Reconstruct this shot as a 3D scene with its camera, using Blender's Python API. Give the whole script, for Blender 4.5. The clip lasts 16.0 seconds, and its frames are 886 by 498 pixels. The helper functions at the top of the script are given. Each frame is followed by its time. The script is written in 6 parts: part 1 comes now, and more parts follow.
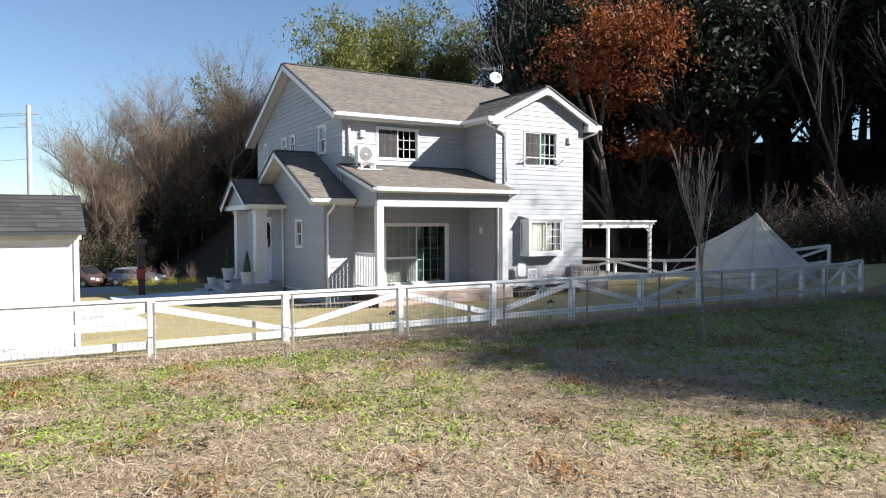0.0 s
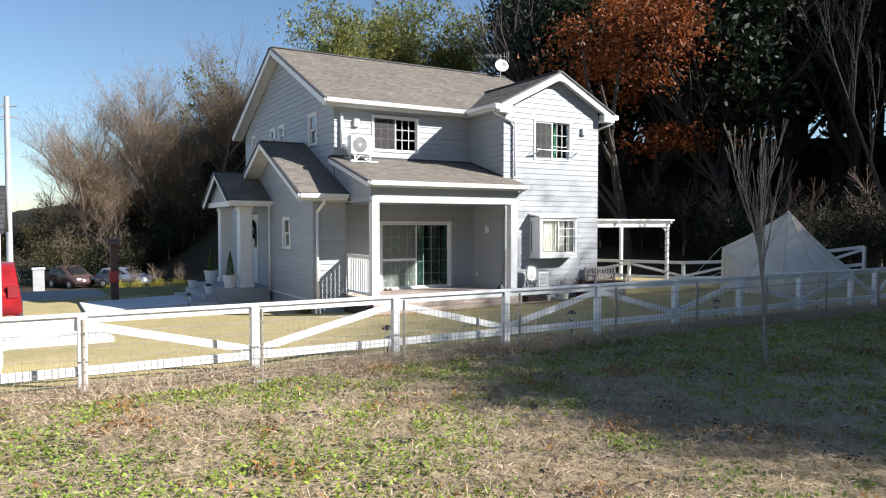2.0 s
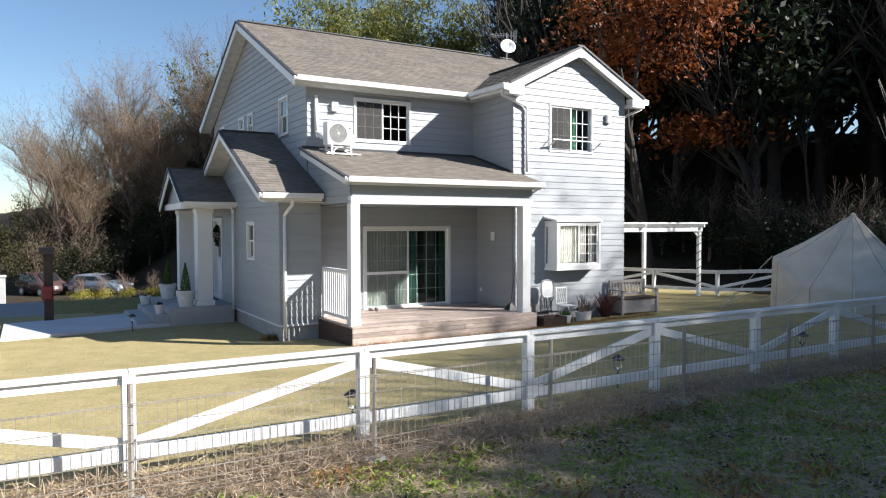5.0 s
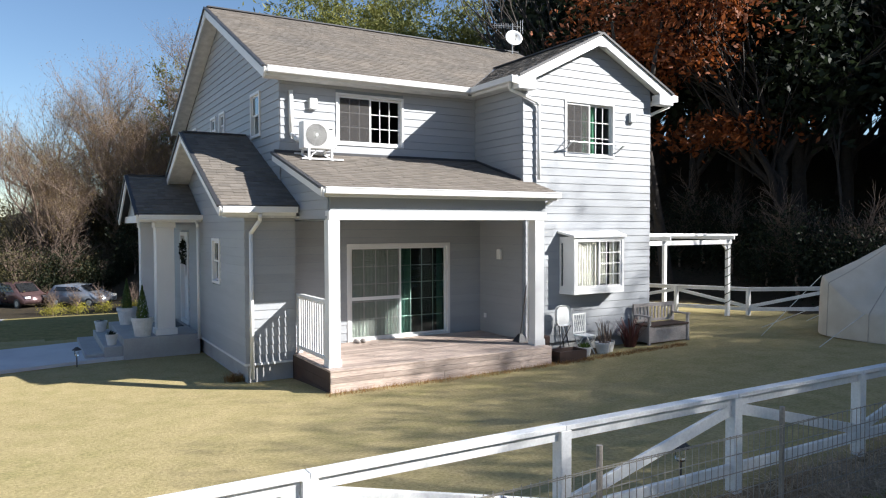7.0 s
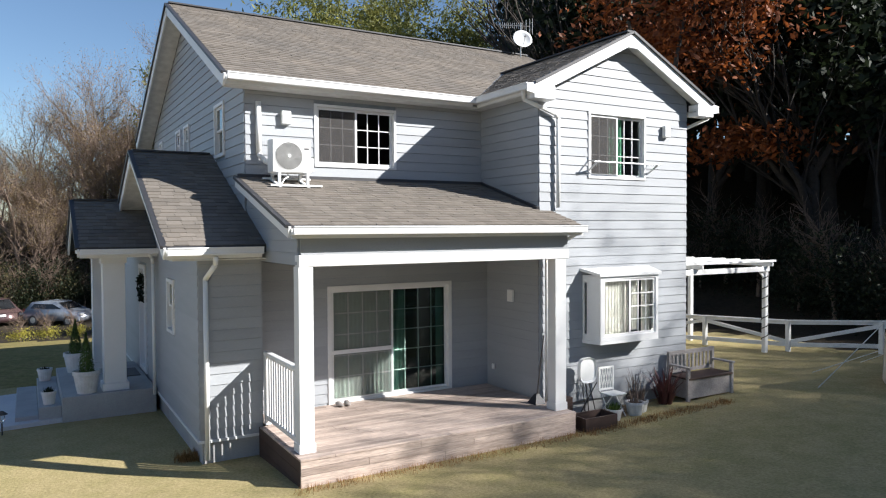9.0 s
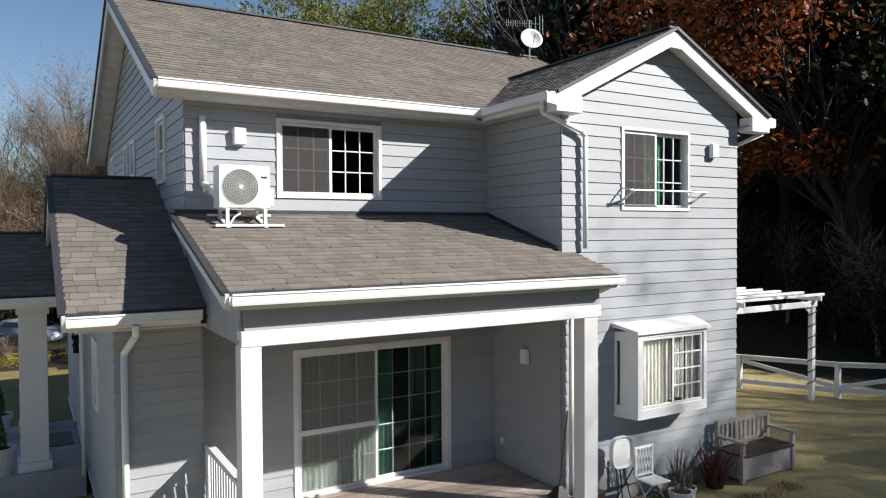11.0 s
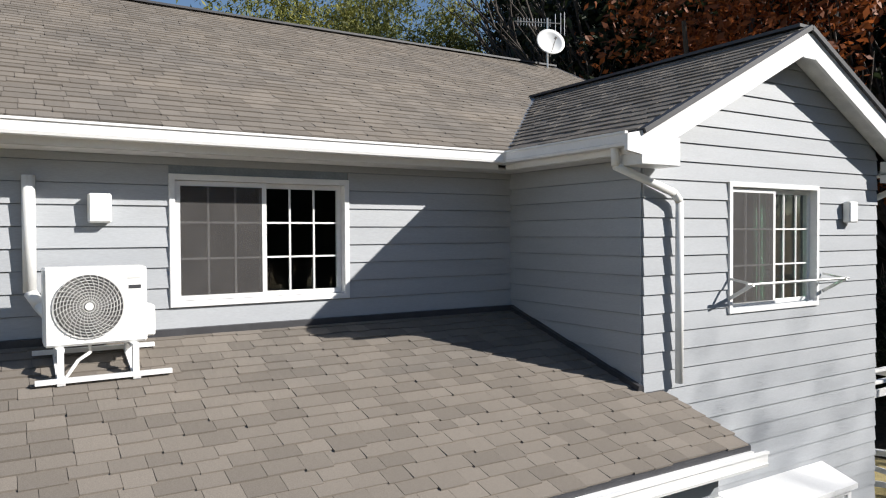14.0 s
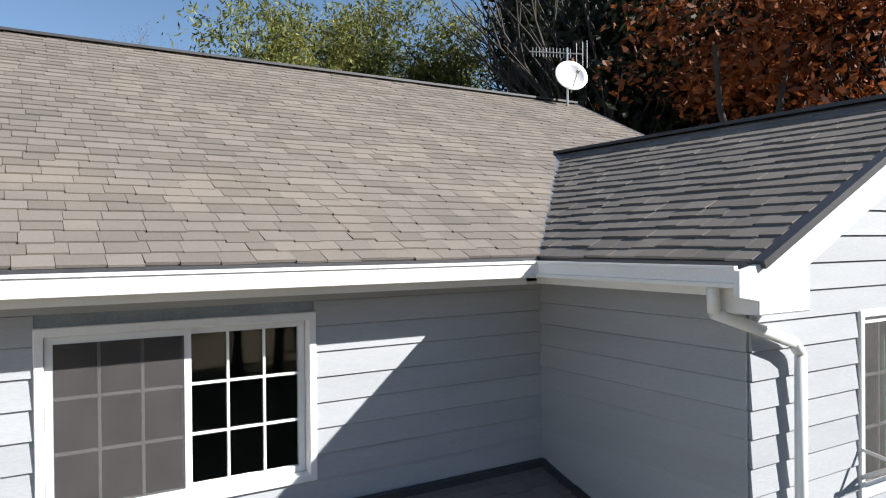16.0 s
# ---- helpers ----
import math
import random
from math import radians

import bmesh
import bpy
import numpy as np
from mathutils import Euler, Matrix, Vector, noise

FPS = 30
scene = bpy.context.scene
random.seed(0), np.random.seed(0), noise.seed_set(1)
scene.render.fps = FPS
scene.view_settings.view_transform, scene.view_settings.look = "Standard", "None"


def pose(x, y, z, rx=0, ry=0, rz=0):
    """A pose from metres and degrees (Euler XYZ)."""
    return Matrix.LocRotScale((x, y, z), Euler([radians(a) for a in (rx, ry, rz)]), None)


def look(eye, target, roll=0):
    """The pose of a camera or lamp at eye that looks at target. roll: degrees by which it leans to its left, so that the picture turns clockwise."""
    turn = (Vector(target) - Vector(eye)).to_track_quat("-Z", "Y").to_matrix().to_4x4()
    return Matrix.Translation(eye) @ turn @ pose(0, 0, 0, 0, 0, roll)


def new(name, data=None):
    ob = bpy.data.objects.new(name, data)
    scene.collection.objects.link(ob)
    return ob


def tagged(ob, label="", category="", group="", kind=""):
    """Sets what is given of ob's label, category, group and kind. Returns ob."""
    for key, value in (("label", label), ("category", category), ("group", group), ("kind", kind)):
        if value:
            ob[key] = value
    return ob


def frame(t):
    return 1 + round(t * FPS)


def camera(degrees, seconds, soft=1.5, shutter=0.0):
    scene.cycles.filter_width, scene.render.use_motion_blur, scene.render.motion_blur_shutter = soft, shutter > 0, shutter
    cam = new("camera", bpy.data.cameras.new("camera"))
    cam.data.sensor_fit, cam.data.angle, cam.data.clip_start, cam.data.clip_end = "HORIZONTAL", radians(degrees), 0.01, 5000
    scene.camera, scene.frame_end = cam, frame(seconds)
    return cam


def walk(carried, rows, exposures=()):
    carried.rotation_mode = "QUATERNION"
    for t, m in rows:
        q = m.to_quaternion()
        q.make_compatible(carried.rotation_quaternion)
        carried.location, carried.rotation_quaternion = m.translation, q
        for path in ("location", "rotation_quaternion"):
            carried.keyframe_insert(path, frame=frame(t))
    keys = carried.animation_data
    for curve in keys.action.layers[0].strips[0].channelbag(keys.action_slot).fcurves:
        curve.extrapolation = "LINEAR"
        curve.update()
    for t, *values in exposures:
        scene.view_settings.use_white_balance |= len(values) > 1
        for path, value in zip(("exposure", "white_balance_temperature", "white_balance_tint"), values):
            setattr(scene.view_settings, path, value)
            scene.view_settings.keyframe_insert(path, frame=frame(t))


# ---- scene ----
cam = camera(64.0, 16.0, 1.15)
PATH = [
    (0, (-7.755, -20.784, 2.46), (-6.743, -19.06, 2.391), -0.1),
    (0.5, (-7.527, -20.329, 2.456), (-6.516, -18.604, 2.385), -0.1),
    (1, (-7.272, -19.835, 2.442), (-6.259, -18.112, 2.371), 0.0),
    (1.5, (-6.989, -19.383, 2.444), (-5.978, -17.659, 2.374), -0.1),
    (2, (-6.741, -18.934, 2.427), (-5.729, -17.21, 2.357), -0.0),
    (2.5, (-6.475, -18.455, 2.429), (-5.464, -16.731, 2.359), -0.1),
    (3, (-6.166, -17.951, 2.419), (-5.155, -16.226, 2.35), -0.2),
    (3.5, (-5.854, -17.439, 2.44), (-4.843, -15.715, 2.369), -0.1),
    (4, (-5.532, -16.914, 2.486), (-4.52, -15.191, 2.413), -0.1),
    (6.5, (-3.831, -14.246, 2.748), (-2.822, -12.52, 2.686), -0.1),
    (7, (-3.521, -13.702, 2.863), (-2.511, -11.977, 2.8), -0.2),
    (7.5, (-3.2, -13.165, 2.973), (-2.19, -11.44, 2.912), -0.1),
    (8, (-2.886, -12.628, 3.137), (-1.875, -10.903, 3.076), -0.1),
    (8.5, (-2.577, -12.078, 3.293), (-1.566, -10.354, 3.236), -0.2),
    (9, (-2.267, -11.545, 3.468), (-1.256, -9.82, 3.413), -0.3),
    (11.5, (-0.646, -8.761, 4.232), (0.375, -7.041, 4.189), -0.3),
    (12, (-0.341, -8.187, 4.398), (0.684, -6.47, 4.361), -0.3),
    (12.5, (-0.039, -7.623, 4.565), (0.992, -5.909, 4.53), -0.3),
    (13, (0.262, -7.065, 4.678), (1.298, -5.355, 4.649), -0.3),
    (13.5, (0.557, -6.51, 4.894), (1.6, -4.804, 4.86), -0.3),
    (14, (0.838, -5.946, 5.122), (1.893, -4.248, 5.08), -0.3),
    (14.5, (1.115, -5.442, 5.33), (2.178, -3.748, 5.288), -0.3),
    (15, (1.38, -4.975, 5.606), (2.444, -3.282, 5.552), -0.3),
    (15.5, (1.611, -4.575, 5.812), (2.676, -2.882, 5.779), -0.4),
    (16, (1.838, -4.265, 6.042), (2.892, -2.566, 6.025), -0.5),
]
walk(cam, [(t, look(eye, target, roll)) for t, eye, target, roll in PATH],
     [(0.0, 1.18, 6250, 10), (4.0, 1.18, 6230, 10), (9.0, 1.0, 6200, 10), (12.0, 0.62, 6380, 10), (14.0, 0.70, 6380, 10), (16.0, 1.08, 6250, 10)])

# ---- world, sun, exposure ----
SUN_TO = Vector((1.03, -1.0, 0.88)).normalized()
world = bpy.data.worlds.new("world")
scene.world = world
world.use_nodes = True
wn = world.node_tree.nodes
sky = wn.new("ShaderNodeTexSky")
sky.sky_type = "NISHITA"
sky.sun_disc = False
sky.sun_elevation = math.asin(SUN_TO.z)
sky.sun_rotation = math.atan2(SUN_TO.x, SUN_TO.y)
sky.air_density, sky.dust_density, sky.ozone_density = 1.0, 0.2, 3.0
world.node_tree.links.new(sky.outputs[0], wn["Background"].inputs[0])
wn["Background"].inputs[1].default_value = 0.063
sun = new("sun", bpy.data.lights.new("sun", "SUN"))
sun.data.energy, sun.data.angle, sun.data.color = 5.0, radians(0.55), (1.0, 0.95, 0.88)
sun.matrix_world = look(SUN_TO * 60, (0, 0, 0))
scene.view_settings.exposure = 0.70

# ---- materials ----


def material(name, colour, rough=0.6, metal=0.0, vary=0.12, scale=6.0, fine=60.0, bump=0.15, dist=0.004,
             second=None, random=0.0, stretch=(1, 1, 1), trans=0.0, spec=0.5, island=False, amount=0.5):
    """A principled material with two scales of noise in colour and roughness, and fine relief."""
    m = bpy.data.materials.new(name)
    m.use_nodes = True
    n, link = m.node_tree.nodes, m.node_tree.links.new
    b = n["Principled BSDF"]
    co = n.new("ShaderNodeTexCoord")
    mp = n.new("ShaderNodeMapping")
    mp.inputs["Scale"].default_value = stretch
    link(co.outputs["Object"], mp.inputs[0])
    big, small = n.new("ShaderNodeTexNoise"), n.new("ShaderNodeTexNoise")
    for t, s in ((big, scale), (small, fine)):
        t.inputs["Scale"].default_value = s
        t.inputs["Detail"].default_value = 5
        link(mp.outputs[0], t.inputs["Vector"])
    mix = n.new("ShaderNodeMix")
    mix.data_type = "RGBA"
    mix.inputs["A"].default_value = (*colour, 1)
    mix.inputs["B"].default_value = (*(second or [c * 0.75 for c in colour]), 1)
    ramp = n.new("ShaderNodeMapRange")
    ramp.inputs["From Min"].default_value, ramp.inputs["From Max"].default_value = 0.5 - amount * 0.4, 0.5 + amount * 0.4
    link(big.outputs["Fac"], ramp.inputs["Value"])
    link(ramp.outputs[0], mix.inputs["Factor"])
    hsv = n.new("ShaderNodeHueSaturation")
    val = n.new("ShaderNodeMapRange")
    val.inputs["From Min"].default_value, val.inputs["From Max"].default_value = 0.3, 0.7
    val.inputs["To Min"].default_value, val.inputs["To Max"].default_value = 1 - vary, 1 + vary
    link(small.outputs["Fac"], val.inputs["Value"])
    last = val.outputs[0]
    if random:
        if island:
            src = n.new("ShaderNodeNewGeometry").outputs["Random Per Island"]
        else:
            src = n.new("ShaderNodeObjectInfo").outputs["Random"]
        rr = n.new("ShaderNodeMapRange")
        rr.inputs["To Min"].default_value, rr.inputs["To Max"].default_value = 1 - random, 1 + random
        link(src, rr.inputs["Value"])
        mu = n.new("ShaderNodeMath")
        mu.operation = "MULTIPLY"
        link(last, mu.inputs[0])
        link(rr.outputs[0], mu.inputs[1])
        last = mu.outputs[0]
    link(last, hsv.inputs["Value"])
    link(mix.outputs["Result"], hsv.inputs["Color"])
    link(hsv.outputs[0], b.inputs["Base Color"])
    b.inputs["Roughness"].default_value = rough
    b.inputs["Metallic"].default_value = metal
    b.inputs["Specular IOR Level"].default_value = spec
    if trans:
        tr = n.new("ShaderNodeBsdfTranslucent")
        ms = n.new("ShaderNodeMixShader")
        ms.inputs[0].default_value = trans
        link(hsv.outputs[0], tr.inputs[0])
        link(b.outputs[0], ms.inputs[1])
        link(tr.outputs[0], ms.inputs[2])
        link(ms.outputs[0], n["Material Output"].inputs[0])
    if bump:
        bp = n.new("ShaderNodeBump")
        bp.inputs["Strength"].default_value, bp.inputs["Distance"].default_value = bump, dist
        link(small.outputs["Fac"], bp.inputs["Height"])
        link(bp.outputs[0], b.inputs["Normal"])
    return m


def glass_material(name, tint, rough=0.0):
    m = bpy.data.materials.new(name)
    m.use_nodes = True
    n, link = m.node_tree.nodes, m.node_tree.links.new
    b = n["Principled BSDF"]
    b.inputs["Base Color"].default_value = (*tint, 1)
    b.inputs["Roughness"].default_value = rough
    b.inputs["Transmission Weight"].default_value = 1.0
    b.inputs["IOR"].default_value = 1.45
    no = n.new("ShaderNodeTexNoise")
    no.inputs["Scale"].default_value = 1.3
    bp = n.new("ShaderNodeBump")
    bp.inputs["Strength"].default_value, bp.inputs["Distance"].default_value = 0.06, 0.02
    link(no.outputs["Fac"], bp.inputs["Height"])
    link(bp.outputs[0], b.inputs["Normal"])
    return m


SIDING = material("painted_siding", (0.358, 0.373, 0.392), 0.55, vary=0.06, scale=1.2, fine=30, bump=0.25, dist=0.003,
                  second=(0.328, 0.343, 0.361), random=0.05, stretch=(1, 1, 6))
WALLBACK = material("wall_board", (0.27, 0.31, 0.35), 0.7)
WHITE = material("white_paint", (0.76, 0.76, 0.755), 0.45, vary=0.03, scale=2, second=(0.70, 0.70, 0.695), bump=0.05)
WHITEWOOD = material("weathered_white_wood", (0.80, 0.80, 0.79), 0.6, vary=0.08, scale=3, fine=40, second=(0.66, 0.66, 0.65), bump=0.2, random=0.05)
SHINGLE = material("asphalt_shingle", (0.198, 0.172, 0.144), 0.95, vary=0.16, scale=0.9, fine=160, bump=0.4, dist=0.003,
                   second=(0.160, 0.144, 0.127), random=0.15, spec=0.2)
SHINGLES = material("asphalt_shingle_field", (0.198, 0.172, 0.144), 0.95, vary=0.16, scale=0.9, fine=160, bump=0.4, dist=0.003,
                    second=(0.160, 0.144, 0.127), random=0.15, spec=0.2, island=True)
DARKSHINGLE = material("dark_shingle", (0.07, 0.068, 0.068), 0.95, vary=0.16, scale=0.9, fine=160, bump=0.4, dist=0.003,
                       second=(0.05, 0.05, 0.05), random=0.22, spec=0.2, island=True)
FLASH = material("dark_flashing", (0.045, 0.045, 0.05), 0.5, vary=0.1)
SOFFIT = material("soffit_board", (0.72, 0.72, 0.71), 0.6, vary=0.04)
PLASTIC = material("white_plastic", (0.82, 0.82, 0.80), 0.35, vary=0.02, scale=4, second=(0.76, 0.76, 0.74), bump=0.03)
GRILLE = material("grille_wire", (0.62, 0.62, 0.60), 0.4, vary=0.05)
# near-black colour stands in for the lack of light indoors
ROOMSHADE = material("room_shade", (0.035, 0.035, 0.035), 0.9, vary=0.1)
STEEL = material("galvanised_steel", (0.55, 0.55, 0.54), 0.4, metal=0.8, vary=0.1, fine=90)
WIRE = material("fence_wire", (0.42, 0.38, 0.32), 0.55, metal=0.5, vary=0.2)
MESHPOST = material("mesh_fence_post", (0.36, 0.32, 0.28), 0.6, metal=0.3, vary=0.15)
CONCRETE = material("concrete", (0.42, 0.42, 0.41), 0.9, vary=0.12, scale=2.2, fine=70, bump=0.3, second=(0.33, 0.33, 0.33))
PALECONC = material("pale_concrete", (0.60, 0.61, 0.62), 0.9, vary=0.08, scale=1.6, fine=60, bump=0.2, second=(0.52, 0.53, 0.55))
DECKWOOD = material("weathered_deck_wood", (0.52, 0.42, 0.36), 0.75, vary=0.25, scale=5, fine=30, bump=0.4, dist=0.004,
                    second=(0.36, 0.28, 0.235), random=0.26, stretch=(0.25, 3, 3))
GREYWOOD = material("grey_weathered_wood", (0.42, 0.38, 0.36), 0.8, vary=0.2, scale=5, fine=40, bump=0.3, second=(0.30, 0.27, 0.25), random=0.12)
DARKWOOD = material("dark_stained_wood", (0.07, 0.04, 0.03), 0.7, vary=0.2, scale=5, bump=0.3)
CANVAS = material("tent_canvas", (0.66, 0.61, 0.53), 0.9, vary=0.06, scale=2, fine=120, bump=0.15, second=(0.55, 0.49, 0.40), trans=0.12)
TERRACOTTA_WHITE = material("white_pot", (0.72, 0.71, 0.69), 0.7, vary=0.08, scale=8, second=(0.6, 0.59, 0.56))
RUSTY = material("old_metal", (0.10, 0.09, 0.085), 0.6, metal=0.5, vary=0.3)
SCREEN = material("insect_screen", (0.085, 0.080, 0.078), 0.85, vary=0.02, fine=300, bump=0.0)
SCREEN.node_tree.nodes["Principled BSDF"].inputs["Alpha"].default_value = 0.50
DOORSCREEN = material("door_screen", (0.30, 0.33, 0.30), 0.85, vary=0.02, fine=300, bump=0.0)
DOORSCREEN.node_tree.nodes["Principled BSDF"].inputs["Alpha"].default_value = 0.28
CURTAIN = material("sheer_curtain", (0.78, 0.77, 0.70), 0.9, vary=0.05, trans=0.1)
DOORCURTAIN = material("pale_green_curtain", (0.50, 0.62, 0.53), 0.9, vary=0.05, trans=0.15)
GREENCURTAIN = material("green_curtain", (0.16, 0.40, 0.26), 0.9, vary=0.08, trans=0.2)
TEALCURTAIN = material("teal_curtain", (0.22, 0.34, 0.30), 0.9, vary=0.08, trans=0.2)
DARKGLASS = glass_material("window_glass", (0.78, 0.84, 0.83))
GREENGLASS = glass_material("door_glass", (0.60, 0.80, 0.72))
CLEAR = glass_material("clear_glass", (0.93, 0.95, 0.94))
BARK = material("bark", (0.05, 0.041, 0.034), 0.95, vary=0.3, scale=8, fine=40, bump=0.6, dist=0.01, second=(0.032, 0.027, 0.023))
PALEBARK = material("pale_bark", (0.27, 0.235, 0.20), 0.9, vary=0.25, scale=8, fine=40, bump=0.4, second=(0.18, 0.155, 0.13))
TWIG = material("twig", (0.23, 0.165, 0.125), 0.9, vary=0.2, second=(0.16, 0.115, 0.09))


def leafmat(name, a, b, random=0.45):
    return material(name, a, 0.6, vary=0.15, scale=0.35, fine=3, bump=0, second=b, random=random, trans=0.3, island=True, spec=0.3, amount=0.5)


# evergreen green taken down to near black: part of the wood's shade is painted
LEAF_SHADED = leafmat("shade_dark_evergreen_leaf", (0.022, 0.031, 0.013), (0.012, 0.019, 0.009))
LEAF_BAMBOO = leafmat("bamboo_leaf", (0.22, 0.20, 0.045), (0.08, 0.11, 0.03))
LEAF_MAPLE = leafmat("orange_maple_leaf", (0.30, 0.085, 0.020), (0.14, 0.045, 0.016))
LEAF_BROWN = leafmat("withered_leaf", (0.28, 0.18, 0.09), (0.20, 0.16, 0.06))
LEAF_GREEN = leafmat("green_leaf", (0.10, 0.15, 0.03), (0.06, 0.10, 0.025))
LEAF_YELLOW = leafmat("yellow_leaf", (0.42, 0.36, 0.06), (0.25, 0.25, 0.05))
LEAF_THICKET = leafmat("thicket_leaf", (0.10, 0.08, 0.032), (0.055, 0.055, 0.024))
BLADE_DRY = leafmat("dry_grass_blade", (0.52, 0.41, 0.29), (0.42, 0.32, 0.22), 0.35)
BLADE_GREEN = leafmat("green_grass_blade", (0.29, 0.37, 0.05), (0.15, 0.22, 0.035), 0.4)
BLADE_RUST = leafmat("rusty_grass_blade", (0.35, 0.17, 0.06), (0.28, 0.17, 0.06), 0.4)

# ---- mesh helpers ----


def mesh_from(name, verts, faces, mat, smooth=False):
    me = bpy.data.meshes.new(name)
    me.from_pydata([tuple(v) for v in verts], [], faces)
    me.materials.append(mat)
    if smooth:
        me.polygons.foreach_set("use_smooth", [True] * len(me.polygons))
    me.update()
    return me


def thing(name, at, label, category, group="", kind=""):
    ob = new(name)
    ob.location = at
    ob.empty_display_size = 0.1
    return tagged(ob, label, category, group, kind)


def hang(ob, parent, label=""):
    """Puts ob under parent; ob's mesh is in world coordinates."""
    off = Vector((0, 0, 0))
    p = parent
    while p is not None:
        off += p.location
        p = p.parent
    ob.parent = parent
    ob.location = -off
    if label:
        ob["label"] = label
    return ob


def part(name, bm, mat, parent=None, label="", smooth=False, bevel=0.0):
    """Links a bmesh in world coordinates as one mesh object under its parent."""
    me = bpy.data.meshes.new(name)
    if bevel:
        bmesh.ops.bevel(bm, geom=list(bm.edges), offset=bevel, segments=1, affect="EDGES", clamp_overlap=True)
    bmesh.ops.recalc_face_normals(bm, faces=list(bm.faces))
    bm.to_mesh(me)
    bm.free()
    me.materials.append(mat)
    if smooth:
        me.polygons.foreach_set("use_smooth", [True] * len(me.polygons))
    ob = new(name, me)
    if parent is not None:
        hang(ob, parent, label)
    elif label:
        ob["label"] = label
    return ob


def hexa(bm, c):
    """Eight corners: four below and four above, in the same turn."""
    v = [bm.verts.new(p) for p in c]
    for f in ((3, 2, 1, 0), (4, 5, 6, 7), (0, 1, 5, 4), (1, 2, 6, 5), (2, 3, 7, 6), (3, 0, 4, 7)):
        bm.faces.new([v[i] for i in f])
    return bm


def box(x0, x1, y0, y1, z0, z1, bm=None):
    bm = bm or bmesh.new()
    return hexa(bm, [(x0, y0, z0), (x1, y0, z0), (x1, y1, z0), (x0, y1, z0), (x0, y0, z1), (x1, y0, z1), (x1, y1, z1), (x0, y1, z1)])


def beam(a, b, w, h, bm=None, up=(0, 0, 1)):
    """A bar from a to b, w wide and h high, centred on the line."""
    bm = bm or bmesh.new()
    a, b, up = Vector(a), Vector(b), Vector(up)
    d = (b - a).normalized()
    s = d.cross(up).normalized() * (w / 2)
    u = s.cross(d).normalized() * (h / 2)
    return hexa(bm, [a - s - u, a + s - u, b + s - u, b - s - u, a - s + u, a + s + u, b + s + u, b - s + u])


def rod(a, b, r0, r1=None, seg=8, bm=None, cap=True):
    bm = bm or bmesh.new()
    r1 = r0 if r1 is None else r1
    a, b = Vector(a), Vector(b)
    d = (b - a).normalized()
    s = d.orthogonal().normalized()
    t = d.cross(s)
    rings = []
    for p, r in ((a, r0), (b, r1)):
        rings.append([bm.verts.new(p + (s * math.cos(2 * math.pi * i / seg) + t * math.sin(2 * math.pi * i / seg)) * r) for i in range(seg)])
    for i in range(seg):
        j = (i + 1) % seg
        bm.faces.new((rings[0][i], rings[0][j], rings[1][j], rings[1][i]))
    if cap:
        bm.faces.new(rings[0][::-1])
        bm.faces.new(rings[1])
    return bm


def pipe(points, r, bm=None, seg=8):
    bm = bm or bmesh.new()
    for a, b in zip(points, points[1:]):
        rod(a, b, r, r, seg, bm)
    return bm


def lathe(profile, at=(0, 0, 0), seg=20, bm=None):
    bm = bm or bmesh.new()
    at = Vector(at)
    rings = []
    for r, z in profile:
        rings.append([bm.verts.new(at + Vector((r * math.cos(2 * math.pi * i / seg), r * math.sin(2 * math.pi * i / seg), z))) for i in range(seg)])
    for p, q in zip(rings, rings[1:]):
        for i in range(seg):
            j = (i + 1) % seg
            bm.faces.new((p[i], p[j], q[j], q[i]))
    bm.faces.new(rings[0][::-1])
    bm.faces.new(rings[-1])
    return bm


def slab(poly, thick, bm=None):
    """A plate under a polygon of points."""
    bm = bm or bmesh.new()
    top = [bm.verts.new(p) for p in poly]
    low = [bm.verts.new(Vector(p) - Vector((0, 0, thick))) for p in poly]
    bm.faces.new(top)
    bm.faces.new(low[::-1])
    n = len(poly)
    for i in range(n):
        j = (i + 1) % n
        bm.faces.new((top[i], low[i], low[j], top[j]))
    return bm


def spans(poly, v):
    """Where the line at height v crosses a polygon of (u, v)."""
    hit = []
    n = len(poly)
    for i in range(n):
        (a, b), (c, d) = poly[i], poly[(i + 1) % n]
        if (b > v) != (d > v):
            hit.append(a + (v - b) / (d - b) * (c - a))
    hit.sort()
    return list(zip(hit[::2], hit[1::2]))


def cut(list_of_spans, holes):
    out = []
    for a, b in list_of_spans:
        pieces = [(a, b)]
        for h0, h1 in holes:
            nxt = []
            for p, q in pieces:
                if h1 <= p or h0 >= q:
                    nxt.append((p, q))
                else:
                    if h0 > p:
                        nxt.append((p, h0))
                    if h1 < q:
                        nxt.append((h1, q))
            pieces = nxt
        out += pieces
    return out


# ---- ground ----


def smooth01(a, b, t):
    t = min(1.0, max(0.0, (t - a) / (b - a)))
    return t * t * (3 - 2 * t)


def ground_z(x, y):
    """Height of the ground: a lawn that rises to the fence, a field before it, a fall behind and a wooded hill."""
    z = 0.0
    if y < -0.5:
        z += 0.50 * min(1.0, max(0.0, (-0.5 - y) / 9.1)) * (1 if y > -9.6 else 1)
    z += 0.13 * smooth01(3, 12, x) * smooth01(-9, -3, y)
    z -= 2.2 * smooth01(7, 38, y) * (1 - smooth01(4, 16, x))
    hill = smooth01(15, 46, x * 0.75 + y * 0.75) * smooth01(2, 16, x + 0.1 * y)
    z += 9.0 * hill
    z += 0.7 * smooth01(13.5, 19, x - 0.25 * y) * smooth01(-14, -8, y) * (1 - smooth01(-8, 0, y))
    return z


